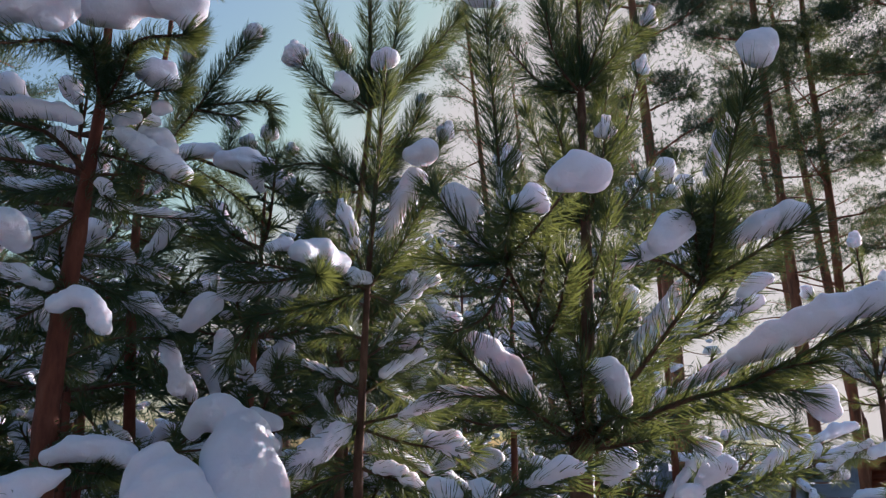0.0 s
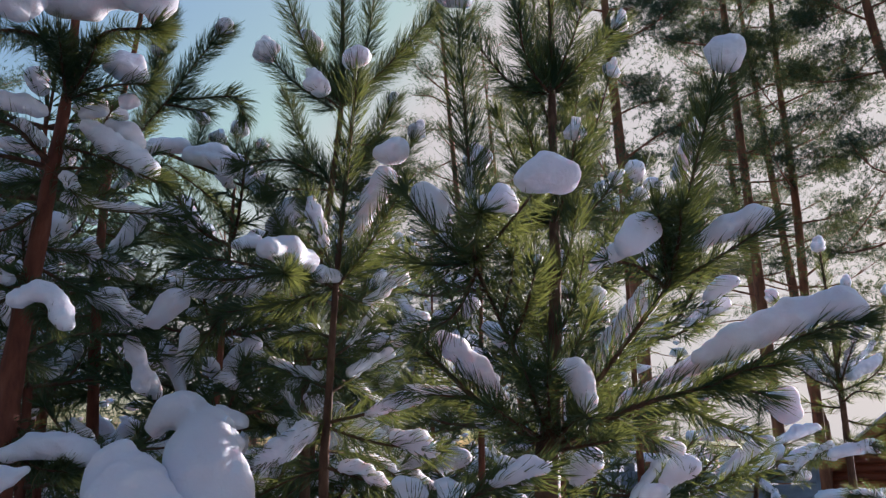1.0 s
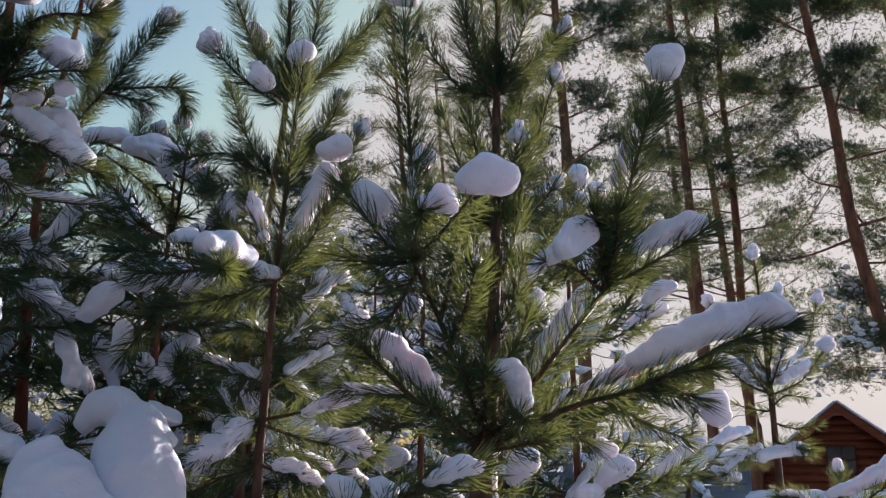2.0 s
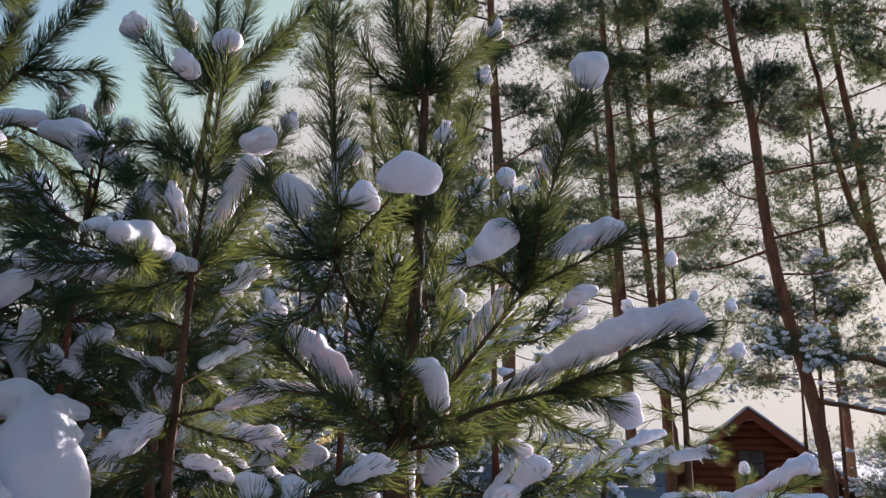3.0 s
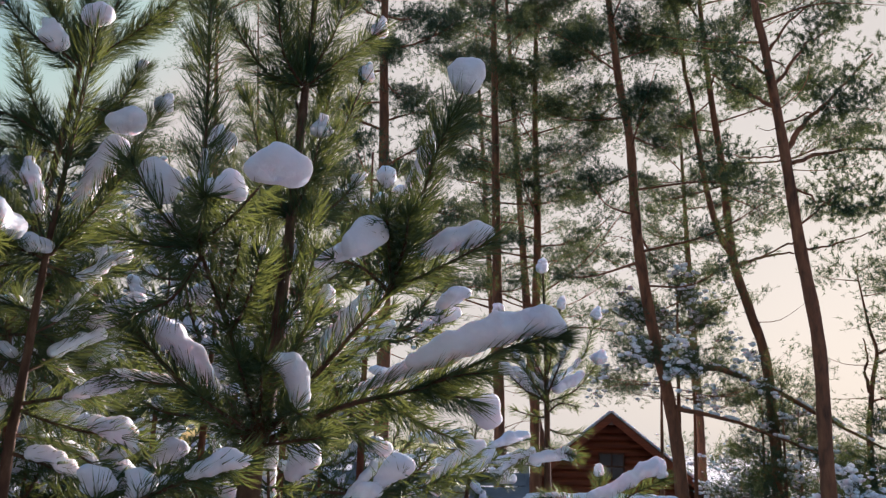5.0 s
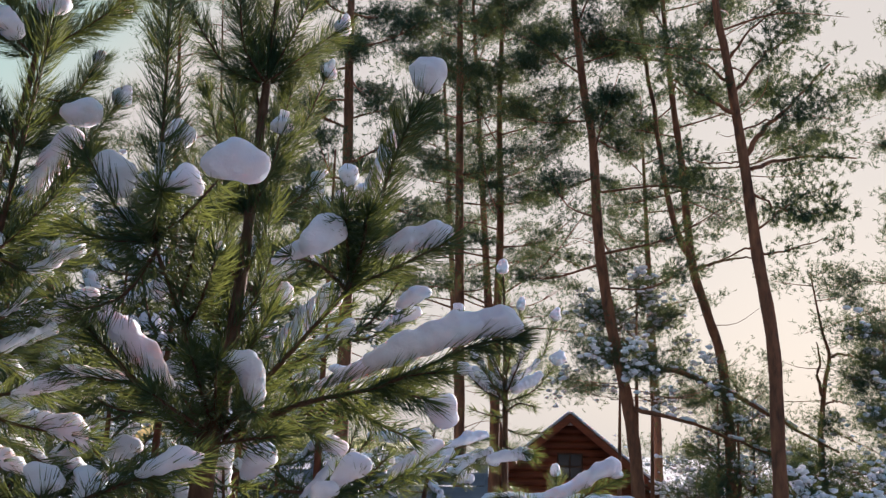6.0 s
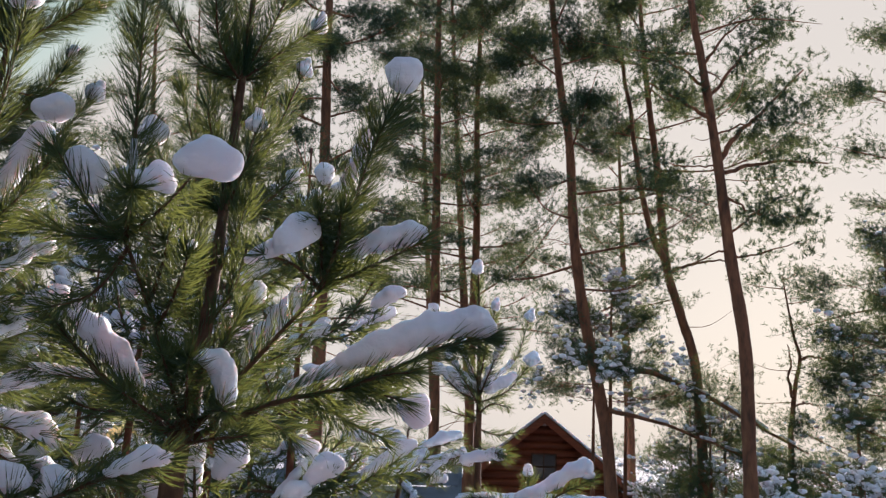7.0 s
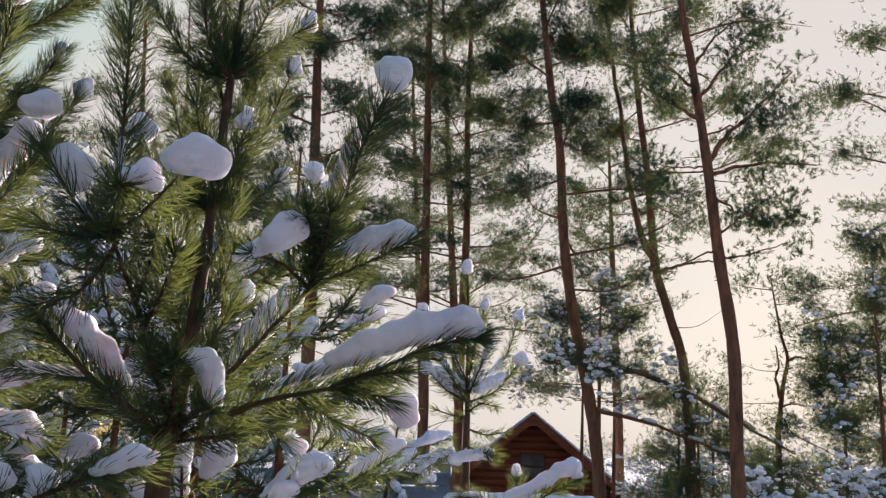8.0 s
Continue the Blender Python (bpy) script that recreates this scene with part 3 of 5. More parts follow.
# its second branch with the tall shoot
b = shoot(pine_a, [(0.252, 1.430, 1.623), (0.185, 1.380, 1.778), (0.138, 1.300, 1.859)], dens=700, r=0.006, bare=0.1)
b = shoot(pine_a, [(0.138, 1.300, 1.859), (0.136, 1.300, 1.981), (0.128, 1.300, 2.153), (0.121, 1.300, 2.285)], nl=0.076, dens=1500, snow=(0.08, 0.36, 0.013))
lump(b, [(0.114, 1.300, 2.318, 0.036), (0.131, 1.300, 2.310, 0.030)])
b = shoot(pine_a, [(0.138, 1.300, 1.859), (0.089, 1.320, 1.901), (0.027, 1.350, 1.996)], dens=1500)
lump(b, [(0.059, 1.360, 1.988, 0.024), (0.073, 1.355, 1.970, 0.032), (0.078, 1.350, 1.946, 0.024)])
lump(b, [(0.093, 1.330, 1.903, 0.017), (0.112, 1.320, 1.887, 0.015)])
b = shoot(pine_a, [(0.138, 1.300, 1.859), (0.138, 1.180, 1.877), (0.137, 1.080, 1.877)], nl=0.06, dens=1500)
lump(b, [(0.145, 1.090, 1.889, 0.016), (0.167, 1.090, 1.894, 0.022), (0.179, 1.090, 1.882, 0.015)])
b = shoot(pine_a, [(0.138, 1.300, 1.859), (0.175, 1.200, 1.881), (0.203, 1.050, 1.892)], dens=900)
lump(b, [(0.196, 1.030, 1.904, 0.027), (0.217, 1.030, 1.911, 0.031), (0.238, 1.030, 1.905, 0.028)])
b = shoot(pine_a, [(0.138, 1.300, 1.859), (0.075, 1.350, 1.867), (0.014, 1.400, 1.894)], dens=1300)
b = shoot(pine_a, [(0.144, 1.310, 1.848), (0.106, 1.300, 1.777), (0.055, 1.280, 1.749)], dens=900)
b = shoot(pine_a, [(0.185, 1.380, 1.778), (0.194, 1.300, 1.827), (0.192, 1.220, 1.852)], dens=1300)
b = shoot(pine_a, [(0.198, 1.390, 1.743), (0.210, 1.280, 1.771), (0.219, 1.180, 1.822)], nl=0.058, dens=1500)
lump(b, [(0.221, 1.180, 1.832, 0.009), (0.224, 1.180, 1.837, 0.008)])
# shoots round its stem
b = shoot(pine_a, [(0.269, 1.440, 1.664), (0.300, 1.420, 1.717), (0.329, 1.400, 1.787)], nl=0.06, dens=1300)
b = shoot(pine_a, [(0.275, 1.450, 1.720), (0.246, 1.470, 1.790), (0.235, 1.470, 1.869)], nl=0.06, dens=1300)
b = shoot(pine_a, [(0.281, 1.460, 1.759), (0.315, 1.440, 1.822), (0.331, 1.420, 1.895)], nl=0.06, dens=1300)
b = shoot(pine_a, [(0.281, 1.460, 1.759), (0.265, 1.520, 1.848), (0.265, 1.560, 1.962)], nl=0.06, dens=1300)
b = shoot(pine_a, [(0.288, 1.490, 1.842), (0.316, 1.470, 1.917), (0.327, 1.450, 1.983)], nl=0.06, dens=1300)
b = shoot(pine_a, [(0.288, 1.490, 1.842), (0.241, 1.500, 1.916), (0.212, 1.530, 1.999)], nl=0.06, dens=1300)
b = shoot(pine_a, [(0.298, 1.520, 1.972), (0.363, 1.560, 2.092), (0.439, 1.600, 2.311)], nl=0.06, dens=1300, cap=0.021)
b = shoot(pine_a, [(0.298, 1.520, 1.972), (0.321, 1.480, 2.044), (0.335, 1.460, 2.127)], nl=0.06, dens=1300, cap=0.023)
b = shoot(pine_a, [(0.298, 1.520, 1.972), (0.372, 1.550, 2.011), (0.430, 1.580, 2.080)], nl=0.06, dens=1300, cap=0.020)
b = shoot(pine_a, [(0.298, 1.520, 1.972), (0.255, 1.600, 2.086), (0.212, 1.660, 2.253)], nl=0.06, dens=1300)
b = shoot(pine_a, [(0.298, 1.520, 1.972), (0.276, 1.600, 2.062), (0.283, 1.750, 2.217)], nl=0.06, dens=1300, cap=0.016)
b = shoot(pine_a, [(0.275, 1.450, 1.720), (0.336, 1.500, 1.773), (0.369, 1.520, 1.830)], nl=0.06, dens=1300, cap=0.022)
b = shoot(pine_a, [(0.298, 1.520, 1.972), (0.210, 1.600, 2.053), (0.173, 1.660, 2.144)], nl=0.06, dens=1300, cap=0.035)
b = shoot(pine_a, [(0.293, 1.500, 1.864), (0.394, 1.580, 1.953), (0.497, 1.660, 2.069)], nl=0.06, dens=1300, cap=0.021)
# its top whorl
b = shoot(pine_a, [(0.320, 1.620, 2.284), (0.276, 1.600, 2.384), (0.229, 1.580, 2.514)], nl=0.066, dens=1150)
b = shoot(pine_a, [(0.320, 1.620, 2.284), (0.368, 1.600, 2.394), (0.406, 1.580, 2.508)], nl=0.066, dens=1150)
b = shoot(pine_a, [(0.320, 1.620, 2.275), (0.393, 1.600, 2.349), (0.458, 1.590, 2.410)], nl=0.066, dens=1150, cap=0.023)
b = shoot(pine_a, [(0.320, 1.620, 2.275), (0.243, 1.600, 2.287), (0.166, 1.580, 2.372)], nl=0.066, dens=1150)
b = shoot(pine_a, [(0.320, 1.620, 2.275), (0.265, 1.540, 2.306), (0.242, 1.480, 2.381)], nl=0.066, dens=1150)
b = shoot(pine_a, [(0.320, 1.620, 2.275), (0.395, 1.680, 2.344), (0.477, 1.750, 2.469)], nl=0.066, dens=1150)
b = shoot(pine_a, [(0.320, 1.620, 2.275), (0.308, 1.700, 2.449), (0.305, 1.750, 2.644)], nl=0.066, dens=1150)
b = shoot(pine_a, [(0.308, 1.570, 2.097), (0.351, 1.600, 2.188), (0.383, 1.640, 2.301)], dens=1150)
b = shoot(pine_a, [(0.305, 1.550, 2.068), (0.281, 1.600, 2.166), (0.262, 1.660, 2.289)], dens=1150)
b = shoot(pine_a, [(0.316, 1.600, 2.189), (0.304, 1.660, 2.287), (0.293, 1.700, 2.396)], dens=1150)
b = shoot(pine_a, [(0.311, 1.580, 2.146), (0.356, 1.660, 2.248), (0.410, 1.720, 2.389)], dens=1150)
b = shoot(pine_a, [(0.302, 1.540, 2.032), (0.336, 1.500, 2.072), (0.355, 1.470, 2.125)], dens=1150)
b = shoot(pine_a, [(0.303, 1.540, 2.043), (0.269, 1.490, 2.081), (0.247, 1.450, 2.142)], dens=1150)
b = shoot(pine_a, [(0.322, 1.620, 2.287), (0.330, 1.650, 2.447), (0.339, 1.680, 2.654)], nl=0.066, dens=1300)
# its lowest shoots
b = shoot(pine_a, [(0.088, 1.200, 1.502), (0.153, 1.160, 1.533), (0.215, 1.130, 1.555)], nl=0.055, dens=1400)
lump(b, [(0.149, 1.160, 1.536, 0.010), (0.171, 1.150, 1.545, 0.015), (0.194, 1.135, 1.556, 0.018), (0.212, 1.130, 1.556, 0.014)])
lump(b, [(0.121, 1.180, 1.529, 0.010)])
b = shoot(pine_a, [(0.049, 1.220, 1.469), (0.042, 1.215, 1.495), (0.040, 1.214, 1.516)], nl=0.055, dens=1400, cap=0.027)
b = shoot(pine_a, [(0.109, 1.220, 1.468), (0.103, 1.215, 1.493), (0.097, 1.214, 1.512)], nl=0.055, dens=1400, cap=0.027)
b = shoot(pine_a, [(0.216, 1.300, 1.451), (0.173, 1.250, 1.479), (0.125, 1.200, 1.501)], nl=0.055, dens=1400)
# the thinner young pine beside it
pine_b = young_tree([(-0.123, 1.600, 1.485), (-0.118, 1.600, 1.642), (-0.104, 1.580, 1.881), (-0.087, 1.550, 2.046), (-0.060, 1.500, 2.274)], (0.0092, 0.0082, 0.0058, 0.0042, 0.003))
b = shoot(pine_b, [(-0.104, 1.580, 1.881), (-0.087, 1.550, 2.046), (-0.073, 1.525, 2.160), (-0.060, 1.500, 2.276)], nl=0.066, r=0.004)
lump(b, [(-0.072, 1.500, 2.295, 0.026), (-0.053, 1.500, 2.302, 0.028)])
b = shoot(pine_b, [(-0.098, 1.580, 1.883), (-0.033, 1.550, 1.962), (0.022, 1.520, 2.050)], dens=2000)
lump(b, [(-0.064, 1.600, 1.992, 0.023), (-0.034, 1.580, 2.048, 0.028), (-0.011, 1.560, 2.082, 0.030)])
lump(b, [(-0.009, 1.530, 2.120, 0.030), (0.009, 1.530, 2.127, 0.033)])
b = shoot(pine_b, [(-0.105, 1.580, 1.890), (-0.145, 1.640, 1.994), (-0.174, 1.680, 2.076)], dens=1200, snow=(0.30, 0.90, 0.023))
b = shoot(pine_b, [(-0.105, 1.580, 1.877), (-0.161, 1.500, 1.881), (-0.233, 1.350, 1.875), (-0.296, 1.300, 1.873)], nl=0.06, dens=1500)
lump(b, [(-0.106, 1.570, 1.894, 0.018), (-0.126, 1.540, 1.893, 0.022)])
lump(b, [(-0.140, 1.460, 1.897, 0.028), (-0.165, 1.400, 1.902, 0.029), (-0.185, 1.360, 1.898, 0.025)])
lump(b, [(-0.218, 1.380, 1.917, 0.016), (-0.234, 1.350, 1.903, 0.014)])
b = shoot(pine_b, [(-0.147, 1.510, 1.879), (-0.159, 1.400, 1.863), (-0.148, 1.280, 1.842)], nl=0.058, dens=1700)
b = shoot(pine_b, [(-0.192, 1.450, 1.881), (-0.248, 1.420, 1.862), (-0.295, 1.380, 1.855)], dens=1300)
b = shoot(pine_b, [(-0.105, 1.580, 1.877), (-0.210, 1.640, 1.860), (-0.345, 1.700, 1.851)], dens=1400)
lump(b, [(-0.289, 1.700, 1.907, 0.038), (-0.340, 1.720, 1.924, 0.033), (-0.401, 1.730, 1.910, 0.039)])
lump(b, [(-0.449, 1.740, 1.883, 0.034), (-0.491, 1.750, 1.845, 0.029)])
b = shoot(pine_b, [(-0.345, 1.700, 1.851), (-0.382, 1.720, 1.798), (-0.409, 1.740, 1.766)], dens=1300)
lump(b, [(-0.423, 1.760, 1.815, 0.029), (-0.427, 1.760, 1.775, 0.026)])
b = shoot(pine_b, [(-0.104, 1.580, 1.879), (-0.055, 1.620, 1.930), (-0.014, 1.680, 1.977)], dens=1200, snow=(0.40, 1.00, 0.025))
b = shoot(pine_b, [(-0.104, 1.580, 1.868), (-0.043, 1.600, 1.849), (0.010, 1.620, 1.895)], dens=1200, cap=0.022, snow=(0.50, 0.90, 0.019))
b = shoot(pine_b, [(-0.117, 1.600, 1.637), (-0.195, 1.580, 1.584), (-0.261, 1.560, 1.542)], dens=1200)
lump(b, [(-0.235, 1.580, 1.560, 0.023), (-0.195, 1.580, 1.584, 0.029), (-0.156, 1.585, 1.615, 0.025), (-0.141, 1.590, 1.627, 0.016)])
b = shoot(pine_b, [(-0.115, 1.600, 1.632), (-0.016, 1.550, 1.650), (0.061, 1.520, 1.669)], dens=1100)
lump(b, [(-0.037, 1.560, 1.644, 0.015), (0.009, 1.540, 1.662, 0.020), (0.049, 1.520, 1.666, 0.019)])
b = shoot(pine_b, [(-0.115, 1.600, 1.622), (-0.031, 1.540, 1.595), (0.076, 1.500, 1.578)], dens=1100)
lump(b, [(0.014, 1.530, 1.599, 0.022), (0.044, 1.520, 1.593, 0.026), (0.072, 1.510, 1.578, 0.017)])
b = shoot(pine_b, [(-0.117, 1.600, 1.683), (-0.059, 1.660, 1.728), (-0.012, 1.700, 1.753)], snow=(0.30, 1.00, 0.022))
b = shoot(pine_b, [(-0.117, 1.600, 1.693), (-0.182, 1.680, 1.722), (-0.248, 1.740, 1.751)], snow=(0.20, 1.00, 0.021))
b = shoot(pine_b, [(-0.119, 1.600, 1.553), (-0.053, 1.560, 1.533), (-0.008, 1.540, 1.514)], dens=1100, snow=(0.30, 1.00, 0.024))
b = shoot(pine_b, [(-0.119, 1.600, 1.553), (-0.178, 1.600, 1.534), (-0.238, 1.600, 1.506)], dens=1100)
b = shoot(pine_b, [(-0.117, 1.600, 1.766), (-0.154, 1.720, 1.804), (-0.171, 1.800, 1.862)])
b = shoot(pine_b, [(-0.117, 1.600, 1.745), (-0.070, 1.660, 1.794), (-0.035, 1.720, 1.864)], snow=(0.30, 1.00, 0.015))
b = shoot(pine_b, [(-0.115, 1.600, 1.787), (-0.174, 1.700, 1.813), (-0.237, 1.800, 1.816)], snow=(0.30, 1.00, 0.016))
b = shoot(pine_b, [(-0.117, 1.600, 1.724), (-0.063, 1.700, 1.688), (-0.001, 1.800, 1.648)], snow=(0.30, 1.00, 0.015))
b = shoot(pine_b, [(-0.117, 1.600, 1.602), (-0.184, 1.700, 1.648), (-0.235, 1.800, 1.699)], snow=(0.30, 1.00, 0.016))
b = shoot(pine_b, [(-0.117, 1.600, 1.582), (-0.064, 1.700, 1.571), (0.008, 1.800, 1.524)], snow=(0.30, 1.00, 0.015))
# the pine behind, with a full whorl at its top
pine_c = young_tree([(-0.222, 2.050, 1.459), (-0.216, 2.020, 1.844), (-0.166, 2.000, 2.214), (-0.145, 2.000, 2.429), (-0.145, 2.000, 2.686), (-0.148, 2.000, 2.985)], (0.012, 0.010, 0.008, 0.0065, 0.0045, 0.003))
b = shoot(pine_c, [(-0.145, 2.000, 2.429), (-0.145, 2.000, 2.591), (-0.148, 2.000, 2.917)], nl=0.07, dens=1550)
b = shoot(pine_c, [(-0.145, 2.000, 2.421), (-0.220, 1.970, 2.532), (-0.303, 1.940, 2.753)], nl=0.07, dens=1550)
b = shoot(pine_c, [(-0.145, 2.000, 2.421), (-0.089, 2.020, 2.583), (-0.059, 2.040, 2.805)], nl=0.07, dens=1550)
b = shoot(pine_c, [(-0.145, 2.000, 2.413), (-0.028, 1.950, 2.501), (0.079, 1.920, 2.611)], nl=0.07, dens=1550)
b = shoot(pine_c, [(-0.159, 2.000, 2.406), (-0.260, 1.960, 2.467), (-0.320, 1.940, 2.535)], nl=0.07, dens=1550, cap=0.035)
b = shoot(pine_c, [(-0.152, 2.000, 2.414), (-0.179, 1.930, 2.414), (-0.192, 1.900, 2.423)], nl=0.07, dens=1550, cap=0.035)
b = shoot(pine_c, [(-0.145, 2.000, 2.413), (-0.206, 2.080, 2.569), (-0.235, 2.120, 2.639)], nl=0.07, dens=1550, cap=0.035)
b = shoot(pine_c, [(-0.145, 2.000, 2.413), (-0.041, 2.060, 2.538), (0.018, 2.100, 2.620)], nl=0.07, dens=1550, cap=0.026)
b = shoot(pine_c, [(-0.166, 2.000, 2.229), (-0.097, 2.000, 2.271), (-0.025, 2.000, 2.387)], nl=0.07, dens=1550)
b = shoot(pine_c, [(-0.166, 2.000, 2.214), (-0.244, 2.050, 2.338), (-0.298, 2.100, 2.484)], nl=0.07, dens=1550)
b = shoot(pine_c, [(-0.152, 2.000, 2.316), (-0.078, 1.950, 2.296), (-0.024, 1.950, 2.287)], nl=0.07, dens=1550)
b = shoot(pine_c, [(-0.166, 2.000, 2.200), (-0.105, 2.100, 2.291), (-0.025, 2.150, 2.489)], nl=0.07, dens=1550, cap=0.020)
b = shoot(pine_c, [(-0.166, 2.000, 2.200), (-0.047, 2.100, 2.243), (0.039, 2.150, 2.399)], nl=0.07, dens=1550, cap=0.029)
b = shoot(pine_c, [(-0.179, 2.000, 2.115), (-0.236, 2.100, 2.248), (-0.251, 2.100, 2.295)], nl=0.07, dens=1550)
b = shoot(pine_c, [(-0.166, 2.000, 2.214), (-0.269, 1.950, 2.258), (-0.378, 1.950, 2.247)], nl=0.07, dens=1550)
b = shoot(pine_c, [(-0.166, 2.000, 2.200), (-0.226, 1.900, 2.170), (-0.276, 1.850, 2.149)], nl=0.07, dens=1550)
b = shoot(pine_c, [(-0.203, 2.000, 1.949), (-0.098, 2.000, 2.015), (-0.024, 2.000, 2.013)], nl=0.07, dens=1550, cap=0.032)
b = shoot(pine_c, [(-0.206, 2.000, 1.949), (-0.269, 2.050, 2.073), (-0.380, 2.500, 2.255)], nl=0.07, dens=1550, cap=0.026)
b = shoot(pine_c, [(-0.210, 2.000, 1.868), (-0.133, 1.950, 1.885), (-0.040, 1.920, 1.956)], nl=0.07, dens=1550, cap=0.028)
b = shoot(pine_c, [(-0.213, 2.000, 1.842), (-0.263, 1.950, 1.888), (-0.357, 1.900, 1.896)], nl=0.07, dens=1550)
b = shoot(pine_c, [(-0.212, 2.000, 1.789), (-0.133, 1.950, 1.782), (-0.079, 1.900, 1.714)], nl=0.07, dens=1550, cap=0.023)
b = shoot(pine_c, [(-0.212, 2.000, 1.789), (-0.287, 1.950, 1.773), (-0.376, 1.950, 1.737)], nl=0.07, dens=1550, cap=0.024)
b = shoot(pine_c, [(-0.212, 2.000, 1.711), (-0.128, 1.900, 1.715), (-0.029, 1.900, 1.725)], nl=0.07, dens=1550, cap=0.023)
b = shoot(pine_c, [(-0.214, 2.000, 1.976), (-0.116, 2.050, 2.069), (-0.063, 2.100, 2.168)], nl=0.07, dens=1550)
b = shoot(pine_c, [(-0.193, 2.000, 2.045), (-0.292, 2.100, 2.115), (-0.373, 2.200, 2.284)], nl=0.07, dens=1550, cap=0.019)
# the red-stemmed pine with the loaded boughs
pine_l = young_tree([(-0.657, 1.520, 1.500), (-0.666, 1.540, 1.731), (-0.642, 1.540, 1.970), (-0.631, 1.540, 2.102), (-0.616, 1.540, 2.263), (-0.616, 1.540, 2.494), (-0.647, 1.560, 2.883)], (0.023, 0.021, 0.016, 0.013, 0.010, 0.008, 0.004), label="young pine with a reddish stem and heavily loaded boughs", bark=RED_BARK)
b = shoot(pine_l, [(-0.612, 1.540, 2.287), (-0.611, 1.400, 2.299), (-0.637, 1.250, 2.228), (-0.702, 1.200, 2.190)], nl=0.07, dens=2000, r=0.005)
lump(b, [(-0.710, 1.240, 2.279, 0.048), (-0.650, 1.260, 2.304, 0.046), (-0.600, 1.300, 2.320, 0.044), (-0.612, 1.290, 2.289, 0.023), (-0.592, 1.290, 2.278, 0.018)])
b = shoot(pine_l, [(-0.610, 1.540, 2.298), (-0.499, 1.400, 2.301), (-0.387, 1.340, 2.280)], nl=0.066, dens=1900, r=0.005)
lump(b, [(-0.587, 1.380, 2.370, 0.056), (-0.521, 1.370, 2.357, 0.055), (-0.463, 1.360, 2.360, 0.049)])
lump(b, [(-0.414, 1.350, 2.347, 0.051), (-0.387, 1.345, 2.333, 0.037), (-0.385, 1.345, 2.300, 0.023)])
b = shoot(pine_l, [(-0.612, 1.540, 2.240), (-0.535, 1.530, 2.262), (-0.457, 1.520, 2.261)], dens=1700)
lump(b, [(-0.529, 1.540, 2.310, 0.033), (-0.501, 1.535, 2.299, 0.036), (-0.476, 1.530, 2.278, 0.028)])
lump(b, [(-0.498, 1.540, 2.230, 0.023)])
b = shoot(pine_l, [(-0.614, 1.540, 2.228), (-0.589, 1.450, 2.267), (-0.566, 1.380, 2.287)], dens=1700)
b = shoot(pine_l, [(-0.614, 1.540, 2.240), (-0.559, 1.480, 2.269), (-0.517, 1.420, 2.295)], dens=1500)
b = shoot(pine_l, [(-0.624, 1.540, 2.148), (-0.525, 1.500, 2.108), (-0.399, 1.460, 2.043)], dens=1300)
lump(b, [(-0.563, 1.520, 2.175, 0.022), (-0.520, 1.510, 2.142, 0.028), (-0.472, 1.500, 2.106, 0.030), (-0.434, 1.490, 2.078, 0.028)])
lump(b, [(-0.536, 1.560, 2.193, 0.018), (-0.499, 1.550, 2.173, 0.025), (-0.481, 1.550, 2.153, 0.021)])
lump(b, [(-0.582, 1.560, 2.218, 0.019), (-0.555, 1.560, 2.225, 0.018)])
b = shoot(pine_l, [(-0.631, 1.540, 2.102), (-0.567, 1.580, 2.116), (-0.470, 1.620, 2.129)], dens=700, bare=0.3)
b = shoot(pine_l, [(-0.631, 1.540, 2.100), (-0.584, 1.500, 2.055), (-0.548, 1.470, 2.023)], dens=900)
lump(b, [(-0.583, 1.500, 2.071, 0.018), (-0.568, 1.500, 2.049, 0.016)])
lump(b, [(-0.577, 1.500, 2.031, 0.019), (-0.552, 1.500, 2.022, 0.014)])
b = shoot(pine_l, [(-0.633, 1.540, 2.103), (-0.704, 1.500, 2.113), (-0.792, 1.450, 2.114)], dens=800, r=0.006, bare=0.2)
lump(b, [(-0.696, 1.500, 2.135, 0.020), (-0.657, 1.510, 2.126, 0.018)])
b = shoot(pine_l, [(-0.632, 1.540, 2.108), (-0.662, 1.450, 2.148), (-0.707, 1.380, 2.148), (-0.753, 1.340, 2.149)], dens=1500, r=0.006, bare=0.1)
lump(b, [(-0.734, 1.370, 2.173, 0.022), (-0.691, 1.400, 2.180, 0.024), (-0.645, 1.440, 2.187, 0.022), (-0.628, 1.460, 2.184, 0.020)])
lump(b, [(-0.657, 1.460, 2.157, 0.016), (-0.633, 1.490, 2.138, 0.019)])
b = shoot(pine_l, [(-0.641, 1.540, 2.025), (-0.681, 1.480, 1.967), (-0.729, 1.420, 1.963)], dens=1200)
lump(b, [(-0.741, 1.420, 1.978, 0.038), (-0.710, 1.430, 1.965, 0.038), (-0.699, 1.450, 1.948, 0.026)])
b = shoot(pine_l, [(-0.651, 1.540, 1.896), (-0.683, 1.480, 1.885), (-0.741, 1.420, 1.894)], dens=1300)
lump(b, [(-0.743, 1.440, 1.900, 0.020), (-0.699, 1.460, 1.896, 0.020), (-0.668, 1.490, 1.881, 0.018)])
b = shoot(pine_l, [(-0.656, 1.540, 1.885), (-0.585, 1.440, 1.830), (-0.522, 1.370, 1.785)], nl=0.055, dens=1500)
